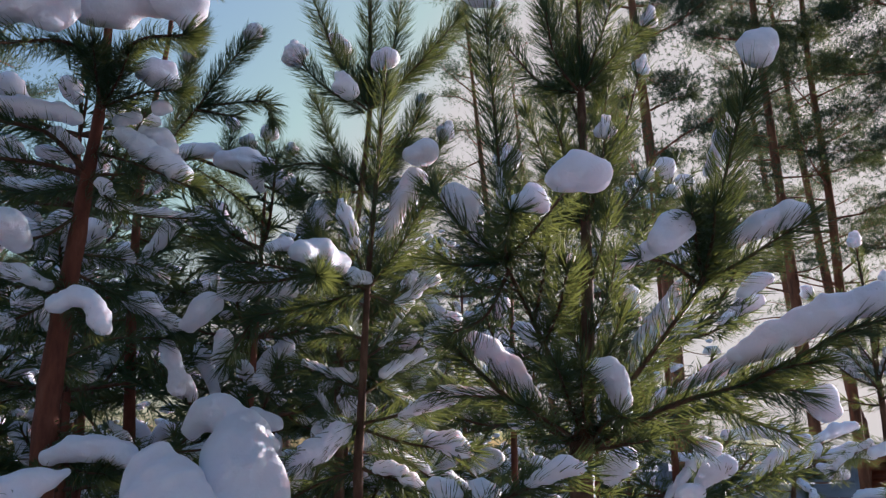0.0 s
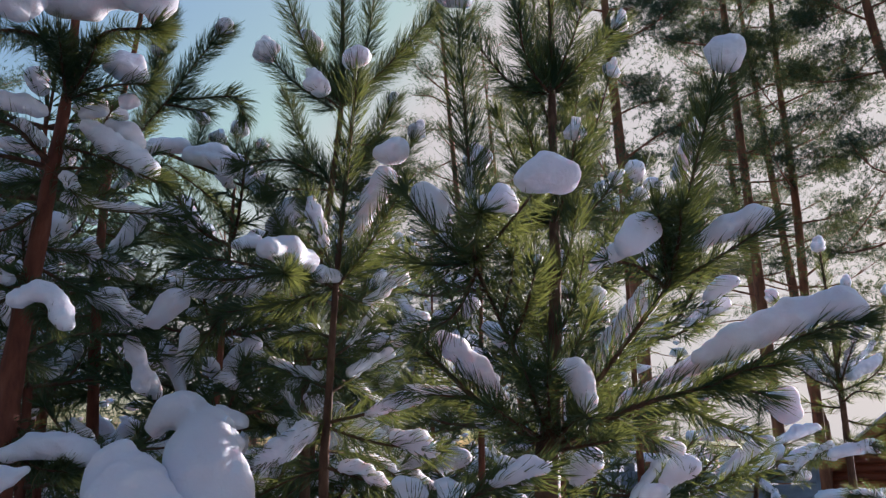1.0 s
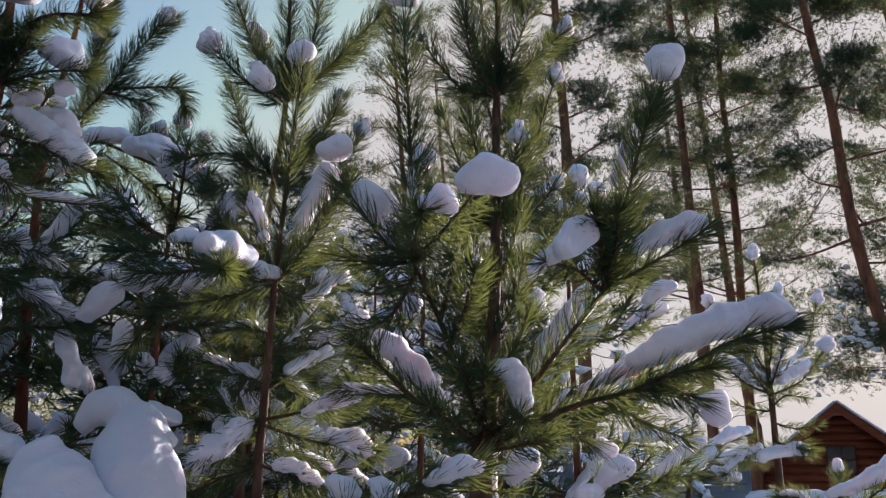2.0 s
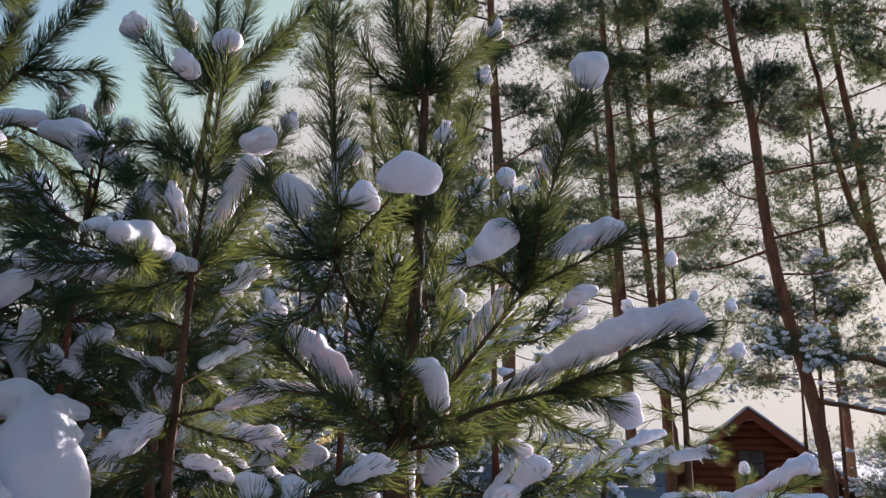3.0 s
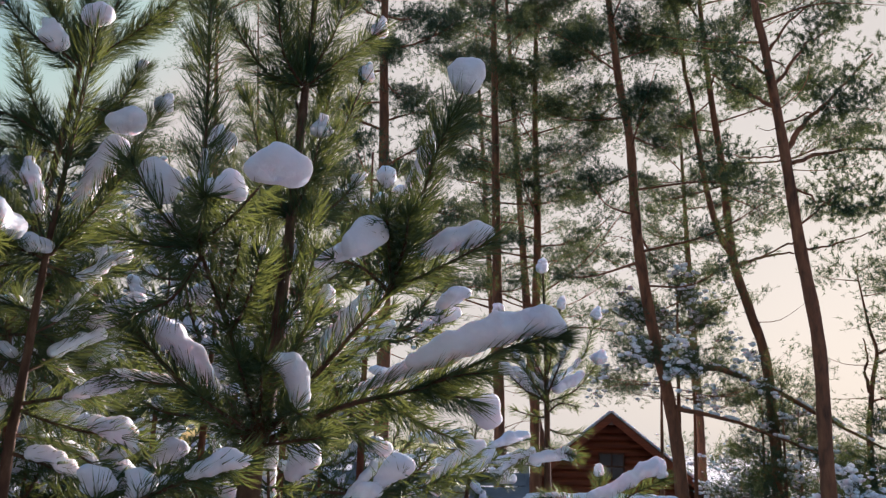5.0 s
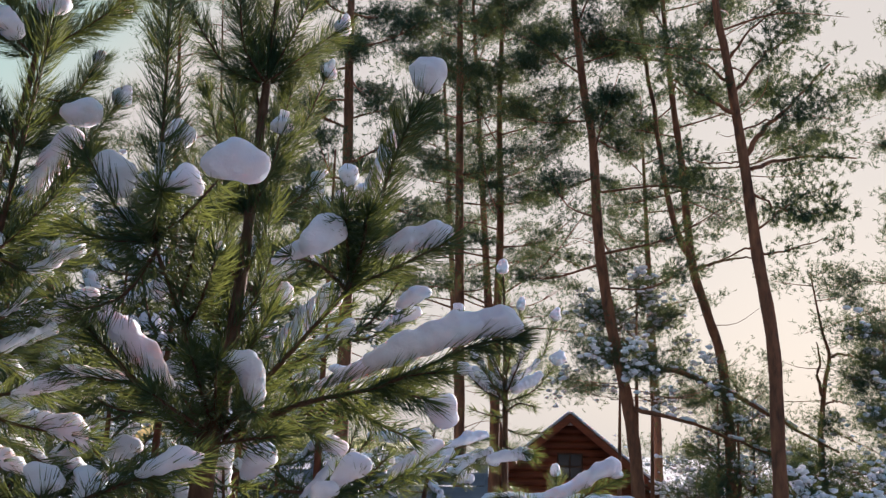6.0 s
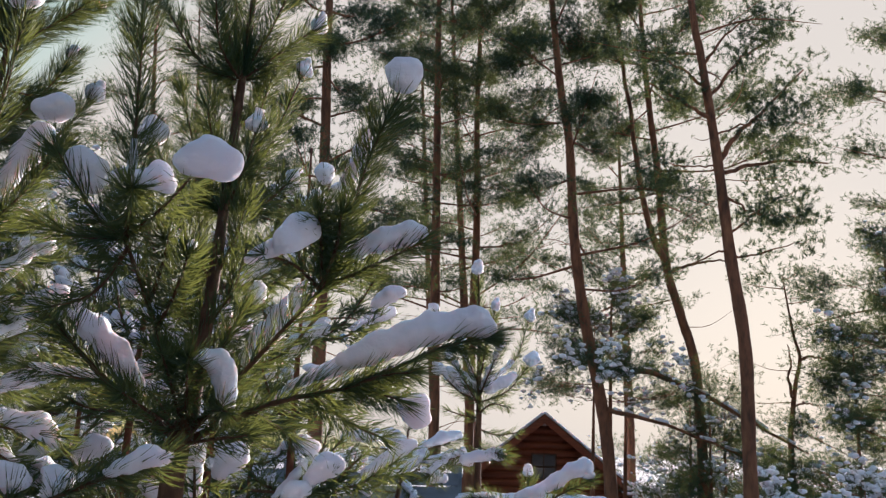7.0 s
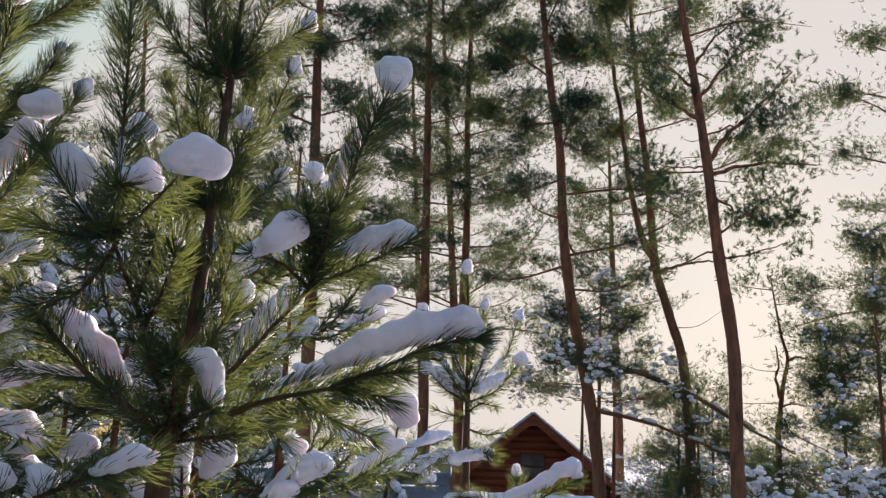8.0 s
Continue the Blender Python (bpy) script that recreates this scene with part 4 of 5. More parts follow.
lump(b, [(-0.585, 1.370, 1.823, 0.022), (-0.554, 1.370, 1.836, 0.021), (-0.530, 1.370, 1.826, 0.019), (-0.512, 1.365, 1.797, 0.021), (-0.502, 1.360, 1.781, 0.019)])
b = shoot(pine_l, [(-0.655, 1.540, 1.875), (-0.697, 1.480, 1.825), (-0.710, 1.450, 1.810)], dens=1300, cap=0.020)
b = shoot(pine_l, [(-0.640, 1.540, 1.949), (-0.599, 1.660, 1.964), (-0.549, 1.780, 1.953)], dens=1300)
lump(b, [(-0.639, 1.660, 1.965, 0.026), (-0.608, 1.680, 1.975, 0.029)])
lump(b, [(-0.583, 1.740, 1.960, 0.024), (-0.560, 1.780, 1.947, 0.019)])
b = shoot(pine_l, [(-0.648, 1.540, 1.917), (-0.602, 1.680, 1.888), (-0.525, 1.800, 1.835)], dens=1100)
lump(b, [(-0.598, 1.700, 1.886, 0.018), (-0.567, 1.760, 1.866, 0.027), (-0.538, 1.800, 1.850, 0.025)])
b = shoot(pine_l, [(-0.665, 1.540, 1.751), (-0.656, 1.600, 1.747), (-0.671, 1.684, 1.739)], dens=1200, cap=0.021)
b = shoot(pine_l, [(-0.665, 1.540, 1.751), (-0.627, 1.700, 1.812), (-0.552, 1.810, 1.825)], dens=700)
lump(b, [(-0.556, 1.810, 1.810, 0.018), (-0.543, 1.810, 1.777, 0.023), (-0.529, 1.810, 1.743, 0.022), (-0.535, 1.820, 1.718, 0.022)])
b = shoot(pine_l, [(-0.635, 1.540, 2.080), (-0.816, 1.700, 2.124), (-0.972, 1.800, 2.173)], dens=1300, snow=(0.20, 1.00, 0.023))
b = shoot(pine_l, [(-0.634, 1.540, 2.069), (-0.618, 1.750, 2.084), (-0.509, 1.950, 2.124)], dens=900, snow=(0.30, 1.00, 0.019))
# its lowest boughs under a heap of snow
b = shoot(pine_l, [(-0.659, 1.530, 1.632), (-0.481, 1.500, 1.590), (-0.307, 1.500, 1.595)], nl=0.05, dens=900)
lump(b, [(-0.416, 1.560, 1.623, 0.035), (-0.387, 1.550, 1.651, 0.037), (-0.349, 1.540, 1.647, 0.044), (-0.315, 1.520, 1.626, 0.046), (-0.311, 1.480, 1.582, 0.064), (-0.295, 1.460, 1.532, 0.075), (-0.281, 1.450, 1.484, 0.081)])
lump(b, [(-0.300, 1.490, 1.614, 0.035), (-0.268, 1.490, 1.595, 0.033)])
lump(b, [(-0.312, 1.600, 1.644, 0.025), (-0.279, 1.610, 1.634, 0.021)])
b = shoot(pine_l, [(-0.658, 1.530, 1.612), (-0.495, 1.420, 1.563), (-0.382, 1.360, 1.537)], nl=0.05, dens=1100)
lump(b, [(-0.427, 1.400, 1.593, 0.018), (-0.418, 1.390, 1.567, 0.038), (-0.401, 1.380, 1.529, 0.065), (-0.385, 1.380, 1.483, 0.091)])
b = shoot(pine_l, [(-0.657, 1.530, 1.603), (-0.572, 1.450, 1.564), (-0.495, 1.400, 1.555)], nl=0.05, dens=1300)
lump(b, [(-0.608, 1.440, 1.581, 0.019), (-0.575, 1.440, 1.592, 0.026), (-0.529, 1.430, 1.593, 0.026), (-0.483, 1.420, 1.584, 0.024), (-0.450, 1.410, 1.563, 0.022)])
b = shoot(pine_l, [(-0.658, 1.530, 1.565), (-0.611, 1.400, 1.549), (-0.593, 1.300, 1.528)], nl=0.05, dens=1300)
lump(b, [(-0.542, 1.360, 1.559, 0.014), (-0.573, 1.340, 1.548, 0.025), (-0.603, 1.320, 1.523, 0.042), (-0.638, 1.310, 1.508, 0.047)])
# a bough of the pine behind, seen against the sky
pine_m = young_tree([(-0.984, 2.750, 1.429), (-1.014, 2.750, 2.146), (-0.989, 2.720, 2.610), (-0.923, 2.700, 3.018), (-0.923, 2.700, 3.374)], (0.022, 0.016, 0.011, 0.008, 0.004), label="young pine with snow-laden boughs behind a red-stemmed one", bark=RED_BARK)
b = shoot(pine_m, [(-0.986, 2.720, 2.569), (-0.834, 2.680, 2.560), (-0.551, 2.620, 2.424), (-0.468, 2.620, 2.384)], nl=0.07, dens=1600, r=0.008)
lump(b, [(-0.834, 2.680, 2.566, 0.039), (-0.746, 2.670, 2.568, 0.038)])
lump(b, [(-0.688, 2.640, 2.522, 0.046), (-0.611, 2.630, 2.506, 0.055), (-0.545, 2.630, 2.475, 0.049), (-0.496, 2.620, 2.432, 0.044), (-0.468, 2.620, 2.393, 0.028)])
b = shoot(pine_m, [(-0.793, 2.680, 2.509), (-0.636, 2.600, 2.382), (-0.530, 2.550, 2.273)], nl=0.07, dens=1600)
b = shoot(pine_m, [(-0.831, 2.680, 2.510), (-0.745, 2.600, 2.385), (-0.672, 2.500, 2.228)], nl=0.07, dens=1600)
b = shoot(pine_m, [(-0.694, 2.660, 2.519), (-0.698, 2.700, 2.594), (-0.702, 2.750, 2.685)], nl=0.075, dens=1700, cap=0.028)
b = shoot(pine_m, [(-0.637, 2.660, 2.508), (-0.640, 2.700, 2.562), (-0.645, 2.750, 2.621)], nl=0.075, dens=1700, cap=0.036)
b = shoot(pine_m, [(-0.578, 2.650, 2.493), (-0.573, 2.700, 2.570), (-0.574, 2.750, 2.650)], nl=0.075, dens=1700, cap=0.036)
b = shoot(pine_m, [(-0.540, 2.650, 2.472), (-0.515, 2.700, 2.528), (-0.496, 2.750, 2.590)], nl=0.075, dens=1700, cap=0.026)
b = shoot(pine_m, [(-0.498, 2.630, 2.426), (-0.455, 2.600, 2.406), (-0.437, 2.600, 2.396)], nl=0.075, dens=1700, cap=0.020)
b = shoot(pine_m, [(-0.970, 2.750, 2.145), (-0.783, 2.600, 2.075), (-0.628, 2.500, 1.984)], nl=0.075, dens=1700, cap=0.024)
b = shoot(pine_m, [(-0.997, 2.750, 2.033), (-0.831, 2.700, 2.021), (-0.709, 2.650, 2.064)], nl=0.075, dens=1700)
b = shoot(pine_m, [(-0.992, 2.750, 1.958), (-0.688, 2.600, 1.914), (-0.474, 2.430, 1.840)], nl=0.075, dens=1700)
b = shoot(pine_m, [(-1.015, 2.750, 2.301), (-0.916, 2.800, 2.271), (-0.820, 2.800, 2.288)], nl=0.075, dens=1700, cap=0.028)
b = shoot(pine_m, [(-1.008, 2.750, 2.340), (-0.774, 2.600, 2.256), (-0.602, 2.500, 2.190)], nl=0.075, dens=1700)
b = shoot(pine_m, [(-1.007, 2.750, 2.184), (-1.191, 2.900, 2.282), (-1.364, 3.000, 2.352)], nl=0.075, dens=1700, cap=0.032)
b = shoot(pine_m, [(-0.997, 2.750, 1.885), (-0.769, 2.600, 1.796), (-0.586, 2.500, 1.751)], nl=0.075, dens=1700, cap=0.027)
b = shoot(pine_m, [(-0.989, 2.750, 1.776), (-1.146, 2.800, 1.747), (-1.329, 2.800, 1.715)], nl=0.075, dens=1700, cap=0.033)
b = shoot(pine_m, [(-1.001, 2.750, 2.539), (-1.165, 2.800, 2.499), (-1.396, 2.800, 2.424)], nl=0.075, dens=1700, cap=0.035)
b = shoot(pine_m, [(-0.997, 2.750, 2.479), (-1.263, 2.900, 2.429), (-1.569, 3.000, 2.531)], nl=0.075, dens=1700, cap=0.042)
lump(b, [(-0.434, 2.430, 1.879, 0.032), (-0.474, 2.430, 1.840, 0.036), (-0.513, 2.430, 1.793, 0.032), (-0.536, 2.430, 1.758, 0.025)])
lump(b, [(-0.418, 2.430, 1.846, 0.025), (-0.412, 2.430, 1.794, 0.023)])
b = shoot(pine_m, [(-0.719, 2.200, 2.424), (-0.589, 2.030, 2.448), (-0.514, 2.030, 2.563), (-0.451, 2.030, 2.645)], nl=0.066, dens=2000)
lump(b, [(-0.451, 2.030, 2.652, 0.029), (-0.468, 2.030, 2.639, 0.022)])
b = shoot(pine_m, [(-0.589, 2.030, 2.448), (-0.488, 2.030, 2.457), (-0.416, 2.030, 2.455), (-0.393, 2.030, 2.403)], nl=0.06, dens=1700)
b = shoot(pine_m, [(-0.596, 2.030, 2.440), (-0.545, 2.030, 2.431), (-0.487, 2.030, 2.417)], nl=0.055, dens=1400)
b = shoot(pine_m, [(-0.719, 2.200, 2.424), (-0.681, 2.200, 2.591), (-0.650, 2.200, 2.780)], nl=0.066, dens=1700)
b = shoot(pine_m, [(-0.692, 2.200, 2.506), (-0.688, 2.200, 2.591), (-0.676, 2.200, 2.668)], nl=0.066, dens=1700, cap=0.025)
# the small sunlit pine to the side
pine_s = young_tree([(1.309, 2.600, 1.348), (1.306, 2.600, 1.741), (1.292, 2.580, 1.944), (1.269, 2.550, 2.177)], (0.012, 0.009, 0.006, 0.003))
b = shoot(pine_s, [(1.304, 2.600, 1.871), (1.290, 2.580, 2.020), (1.267, 2.550, 2.167)], nl=0.043, dens=1050, cap=0.027)
b = shoot(pine_s, [(1.305, 2.600, 1.834), (1.312, 2.550, 1.942), (1.312, 2.500, 2.040)], nl=0.043, dens=1050, cap=0.022)
b = shoot(pine_s, [(1.309, 2.600, 1.778), (1.458, 2.650, 1.887), (1.539, 2.690, 2.048)], nl=0.043, dens=1050, snow=(0.1, 0.5, 0.016), cap=0.027)
b = shoot(pine_s, [(1.310, 2.600, 1.737), (1.414, 2.600, 1.784), (1.498, 2.600, 1.885)], nl=0.043, dens=1050, cap=0.031)
b = shoot(pine_s, [(1.308, 2.600, 1.759), (1.286, 2.700, 1.917), (1.254, 2.900, 2.079)], nl=0.043, dens=1050, snow=(0.1, 0.8, 0.016), cap=0.028)
b = shoot(pine_s, [(1.308, 2.600, 1.759), (1.301, 2.500, 1.845), (1.307, 2.450, 1.904)], nl=0.043, dens=1050, snow=(0.1, 0.8, 0.016), cap=0.020)
b = shoot(pine_s, [(1.306, 2.600, 1.737), (1.206, 2.550, 1.769), (1.120, 2.500, 1.823)], nl=0.043, dens=1050, snow=(0.15, 0.9, 0.017), cap=0.026)
b = shoot(pine_s, [(1.305, 2.600, 1.759), (1.235, 2.600, 1.829), (1.193, 2.600, 1.882)], nl=0.043, dens=1050, snow=(0.1, 0.8, 0.016), cap=0.018)
b = shoot(pine_s, [(1.306, 2.600, 1.796), (1.287, 2.650, 1.874), (1.285, 2.700, 1.956)], nl=0.043, dens=1050, cap=0.019)
b = shoot(pine_s, [(1.307, 2.600, 1.722), (1.227, 2.500, 1.768), (1.148, 2.420, 1.819)], nl=0.042, dens=750)
b = shoot(pine_s, [(1.309, 2.600, 1.704), (1.304, 2.500, 1.728), (1.321, 2.420, 1.717)], nl=0.042, dens=750)
b = shoot(pine_s, [(1.308, 2.600, 1.686), (1.251, 2.600, 1.692), (1.190, 2.600, 1.707)], nl=0.042, dens=750)
b = shoot(pine_s, [(1.306, 2.600, 1.815), (1.272, 2.500, 1.861), (1.258, 2.450, 1.945)], nl=0.042, dens=750)
b = shoot(pine_s, [(1.311, 2.600, 1.650), (1.375, 2.600, 1.634), (1.449, 2.600, 1.646)], nl=0.042, dens=750)
lump(b, [(1.331, 2.580, 1.778, 0.023), (1.382, 2.580, 1.804, 0.027), (1.424, 2.580, 1.831, 0.019)])
lump(b, [(1.161, 2.520, 1.827, 0.018), (1.212, 2.520, 1.790, 0.020)])
b = shoot(pine_s, [(1.307, 2.600, 1.595), (1.308, 2.500, 1.579), (1.328, 2.450, 1.570)], dens=1200)
lump(b, [(1.212, 2.500, 1.550, 0.022), (1.269, 2.500, 1.564, 0.024), (1.332, 2.500, 1.569, 0.030)])
b = shoot(pine_s, [(1.307, 2.600, 1.577), (1.195, 2.550, 1.557), (1.101, 2.500, 1.505)], dens=1200, snow=(0.30, 1.00, 0.021))
# low young shoots at the edge of the path
pine_t = young_tree([(1.323, 2.300, 1.116), (1.319, 2.300, 1.328), (1.356, 2.350, 1.435)], (0.01, 0.008, 0.004))
b = shoot(pine_t, [(1.339, 2.330, 1.372), (1.362, 2.360, 1.434), (1.370, 2.370, 1.499)], nl=0.055, dens=1500)
lump(b, [(1.369, 2.370, 1.522, 0.021), (1.369, 2.370, 1.536, 0.019)])
b = shoot(pine_t, [(1.319, 2.300, 1.328), (1.345, 2.200, 1.445), (1.454, 2.160, 1.510)], nl=0.055, dens=1500)
lump(b, [(1.281, 2.250, 1.459, 0.022), (1.328, 2.220, 1.477, 0.024), (1.366, 2.190, 1.507, 0.027), (1.400, 2.170, 1.532, 0.029), (1.435, 2.160, 1.549, 0.027), (1.450, 2.160, 1.526, 0.022)])
b = shoot(pine_t, [(1.319, 2.300, 1.328), (1.235, 2.300, 1.437), (1.163, 2.300, 1.452)], nl=0.055, dens=1300, snow=(0.40, 1.00, 0.017))
# the low snow-laden pine beyond
pine_r = young_tree([(1.422, 3.800, 1.093), (1.466, 3.800, 1.410), (1.499, 3.800, 1.657)], (0.014, 0.010, 0.005), label="low young pine bent under cushions of snow")
b = shoot(pine_r, [(1.487, 3.800, 1.574), (1.329, 3.800, 1.582), (1.162, 3.800, 1.604)], nl=0.07, dens=900)
lump(b, [(1.200, 3.800, 1.623, 0.031), (1.310, 3.800, 1.632, 0.040), (1.419, 3.800, 1.632, 0.040), (1.473, 3.800, 1.622, 0.026)])
b = shoot(pine_r, [(1.480, 3.800, 1.515), (1.618, 3.800, 1.583), (1.758, 3.800, 1.635)], nl=0.07, dens=1100)
lump(b, [(1.568, 3.800, 1.590, 0.028), (1.672, 3.800, 1.636, 0.036), (1.752, 3.800, 1.652, 0.030)])
b = shoot(pine_r, [(1.475, 3.800, 1.468), (1.399, 3.700, 1.461), (1.304, 3.600, 1.443)], nl=0.07, dens=1100)
lump(b, [(1.358, 3.700, 1.466, 0.045), (1.451, 3.750, 1.509, 0.057), (1.556, 3.800, 1.549, 0.053)])
b = shoot(pine_r, [(1.476, 3.800, 1.480), (1.365, 3.850, 1.541), (1.260, 3.900, 1.555)], nl=0.07, dens=900)
lump(b, [(1.268, 3.900, 1.562, 0.029), (1.301, 3.900, 1.518, 0.041), (1.317, 3.900, 1.481, 0.032)])
b = shoot(pine_r, [(1.473, 3.800, 1.457), (1.613, 3.750, 1.513), (1.767, 3.700, 1.517)], nl=0.07, dens=1100)
lump(b, [(1.602, 3.720, 1.529, 0.035), (1.695, 3.700, 1.551, 0.043), (1.762, 3.700, 1.531, 0.035)])
b = shoot(pine_r, [(1.468, 3.800, 1.410), (1.538, 3.700, 1.458), (1.591, 3.600, 1.442)], nl=0.07, dens=1100)
lump(b, [(1.527, 3.650, 1.491, 0.023), (1.562, 3.600, 1.464, 0.039), (1.601, 3.600, 1.455, 0.031)])
b = shoot(pine_r, [(1.465, 3.800, 1.387), (1.308, 3.800, 1.390), (1.163, 3.800, 1.370)], nl=0.07)
lump(b, [(1.072, 3.800, 1.423, 0.037), (1.119, 3.800, 1.459, 0.031)])
lump(b, [(1.184, 3.800, 1.388, 0.043), (1.275, 3.800, 1.414, 0.031), (1.320, 3.800, 1.385, 0.034)])
b = shoot(pine_r, [(1.496, 3.800, 1.645), (1.502, 3.800, 1.681), (1.512, 3.800, 1.721)], nl=0.06, dens=1100)
b = shoot(pine_r, [(1.471, 3.800, 1.433), (1.445, 3.600, 1.396), (1.434, 3.500, 1.359)], nl=0.07, dens=1100, snow=(0.20, 1.00, 0.030))
# tall pines
tall_pine([(6.09, 15.00, 1.96), (6.02, 15.00, 4.53), (5.94, 15.00, 7.65), (5.88, 15.00, 10.14)], 0.11, 17.0, base=3.6, seed=1, pads=12, spread=0.85)
tall_pine([(7.04, 15.50, 3.34), (7.09, 15.50, 6.16), (7.03, 15.50, 8.66), (7.06, 15.50, 10.53)], 0.10, 16.0, base=3.9, seed=2, pads=19, spread=1.1)
pine_3 = tall_pine([(8.38, 12.60, 1.10), (8.22, 12.60, 2.41), (7.88, 12.60, 3.95), (7.68, 12.60, 5.35), (7.58, 12.60, 7.15), (7.31, 12.60, 8.88)], 0.11, 16.0, base=4.3, seed=3, pads=22, spread=1.1)
pine_4 = tall_pine([(10.59, 13.00, 2.87), (10.25, 13.00, 4.23), (9.95, 13.00, 5.18), (9.80, 13.00, 7.09), (9.58, 13.00, 9.09)], 0.10, 15.0, base=6.1, seed=4, pads=24, spread=1.1)
pine_5 = tall_pine([(8.33, 9.20, 1.56), (8.35, 9.20, 3.08), (8.16, 9.20, 4.42), (8.01, 9.20, 5.82), (7.79, 9.20, 7.37), (7.65, 9.20, 8.26)], 0.10, 13.0, base=6.9, seed=5, pads=5, blades=14)
big_limb(pine_5, [(8.09, 9.20, 5.80), (8.45, 9.20, 6.30), (8.90, 9.20, 6.70), (10.16, 9.60, 7.79)], 0.042, sprays=30, seed=5)
big_limb(pine_5, [(8.12, 9.20, 5.59), (8.63, 9.20, 5.80), (9.18, 9.20, 5.95), (9.92, 9.00, 5.98)], 0.034, sprays=16, seed=6)
big_limb(pine_5, [(7.93, 9.20, 6.38), (7.48, 9.20, 6.55), (7.00, 9.40, 6.84)], 0.034, sprays=16, seed=7)
big_limb(pine_5, [(8.16, 9.20, 4.38), (8.55, 9.20, 4.43), (8.97, 9.20, 4.60), (9.43, 9.00, 4.71)], 0.018, sprays=9, seed=8)
big_limb(pine_5, [(8.13, 9.20, 4.66), (8.80, 9.20, 5.18), (9.69, 9.30, 5.65)], 0.018, sprays=20, seed=9)
big_limb(pine_5, [(8.10, 9.20, 5.24), (8.69, 9.20, 5.08), (9.04, 8.80, 4.98)], 0.018, sprays=20, seed=10)
big_limb(pine_5, [(7.89, 9.20, 6.68), (8.51, 9.20, 7.44), (9.75, 9.50, 8.35)], 0.03, sprays=24, seed=11)
big_limb(pine_5, [(8.00, 9.30, 6.87), (7.68, 9.30, 7.05), (7.35, 9.30, 7.16), (6.84, 9.30, 7.17)], 0.028, sprays=14, seed=18)
big_limb(pine_5, [(8.07, 9.30, 5.74), (7.58, 9.30, 5.64), (7.19, 9.30, 5.61), (6.76, 9.30, 5.47)], 0.014, sprays=12, seed=19)
big_limb(pine_5, [(7.81, 9.20, 7.20), (8.32, 9.20, 7.86), (8.81, 9.00, 8.27)], 0.025, sprays=14, seed=12)
big_limb(pine_5, [(8.02, 9.20, 6.17), (8.89, 9.20, 6.56), (10.33, 9.60, 6.88)], 0.016, sprays=18, seed=13)
big_limb(pine_5, [(8.15, 9.20, 4.50), (7.69, 9.20, 4.28), (7.24, 9.30, 4.05)], 0.016, sprays=0, seed=14)
pine_6 = tall_pine([(12.76, 13.00, 1.80), (12.84, 13.00, 2.45), (12.98, 13.00, 3.12), (13.13, 13.00, 3.64), (12.99, 13.00, 4.14)], 0.085, 5.3, base=4.4, seed=6, spread=0.5, pads=6)
big_limb(pine_6, [(12.78, 12.90, 2.83), (12.70, 12.90, 3.21), (12.79, 12.90, 3.49), (12.73, 12.90, 3.88)], 0.035, seed=15)
big_limb(pine_6, [(13.10, 13.00, 3.60), (13.45, 13.00, 3.69), (13.98, 13.00, 3.64), (14.62, 13.00, 3.81)], 0.032, sprays=8, seed=16)
big_limb(pine_6, [(12.88, 13.00, 2.67), (13.23, 13.00, 2.75), (13.62, 13.00, 2.68)], 0.024, sprays=4, seed=17)
tall_pine([(12.51, 18.00, 1.05), (12.50, 18.00, 2.54), (12.45, 18.00, 3.79)], 0.13, 11.0, base=5, seed=7)
tall_pine([(3.20, 12.50, 2.81), (3.11, 12.50, 4.90), (3.04, 12.50, 6.77), (2.98, 12.50, 8.24)], 0.12, 14.0, base=3.2, seed=8, spread=0.8, thick=1.2, pads=12)
tall_pine([(14.29, 11.00, 1.88), (14.42, 11.00, 3.93), (14.65, 11.00, 7.30), (14.81, 11.00, 9.76)], 0.14, 14.0, base=4.2, seed=9, pads=9)
# unseen tops of the near pines, added to keep skylight off the boughs below
whorls(pine_a, 0.36, 1.68, 2.62, 3.3, 0.42, 1, 0.3)
whorls(pine_l, -0.60, 1.54, 2.52, 3.6, 0.55, 2)
whorls(pine_c, -0.08, 2.0, 2.85, 3.3, 0.35, 3)
whorls(pine_m, -0.80, 2.7, 3.2, 3.9, 0.45, 4)

# ---- long limbs of the tall pines ----
big_limb(pine_3, [(8.16, 12.6, 3.04), (9.47, 12.55, 3.00), (11.09, 12.5, 2.41), (12.60, 12.4, 1.75)], 0.06, snow=0.05, seed=1)
big_limb(pine_3, [(8.26, 12.5, 2.36), (9.30, 12.4, 2.17), (11.13, 12.3, 1.64)], 0.045, snow=0.05, seed=2)
big_limb(pine_4, [(9.95, 13.0, 5.18), (9.51, 13.0, 6.13), (9.2, 13.0, 8.2), (8.7, 13.0, 11.5)], 0.075, sprays=14, seed=3)
big_limb(pine_4, [(9.98, 13.0, 5.05), (10.9, 13.1, 5.38), (11.6, 13.15, 5.5)], 0.035, seed=4)

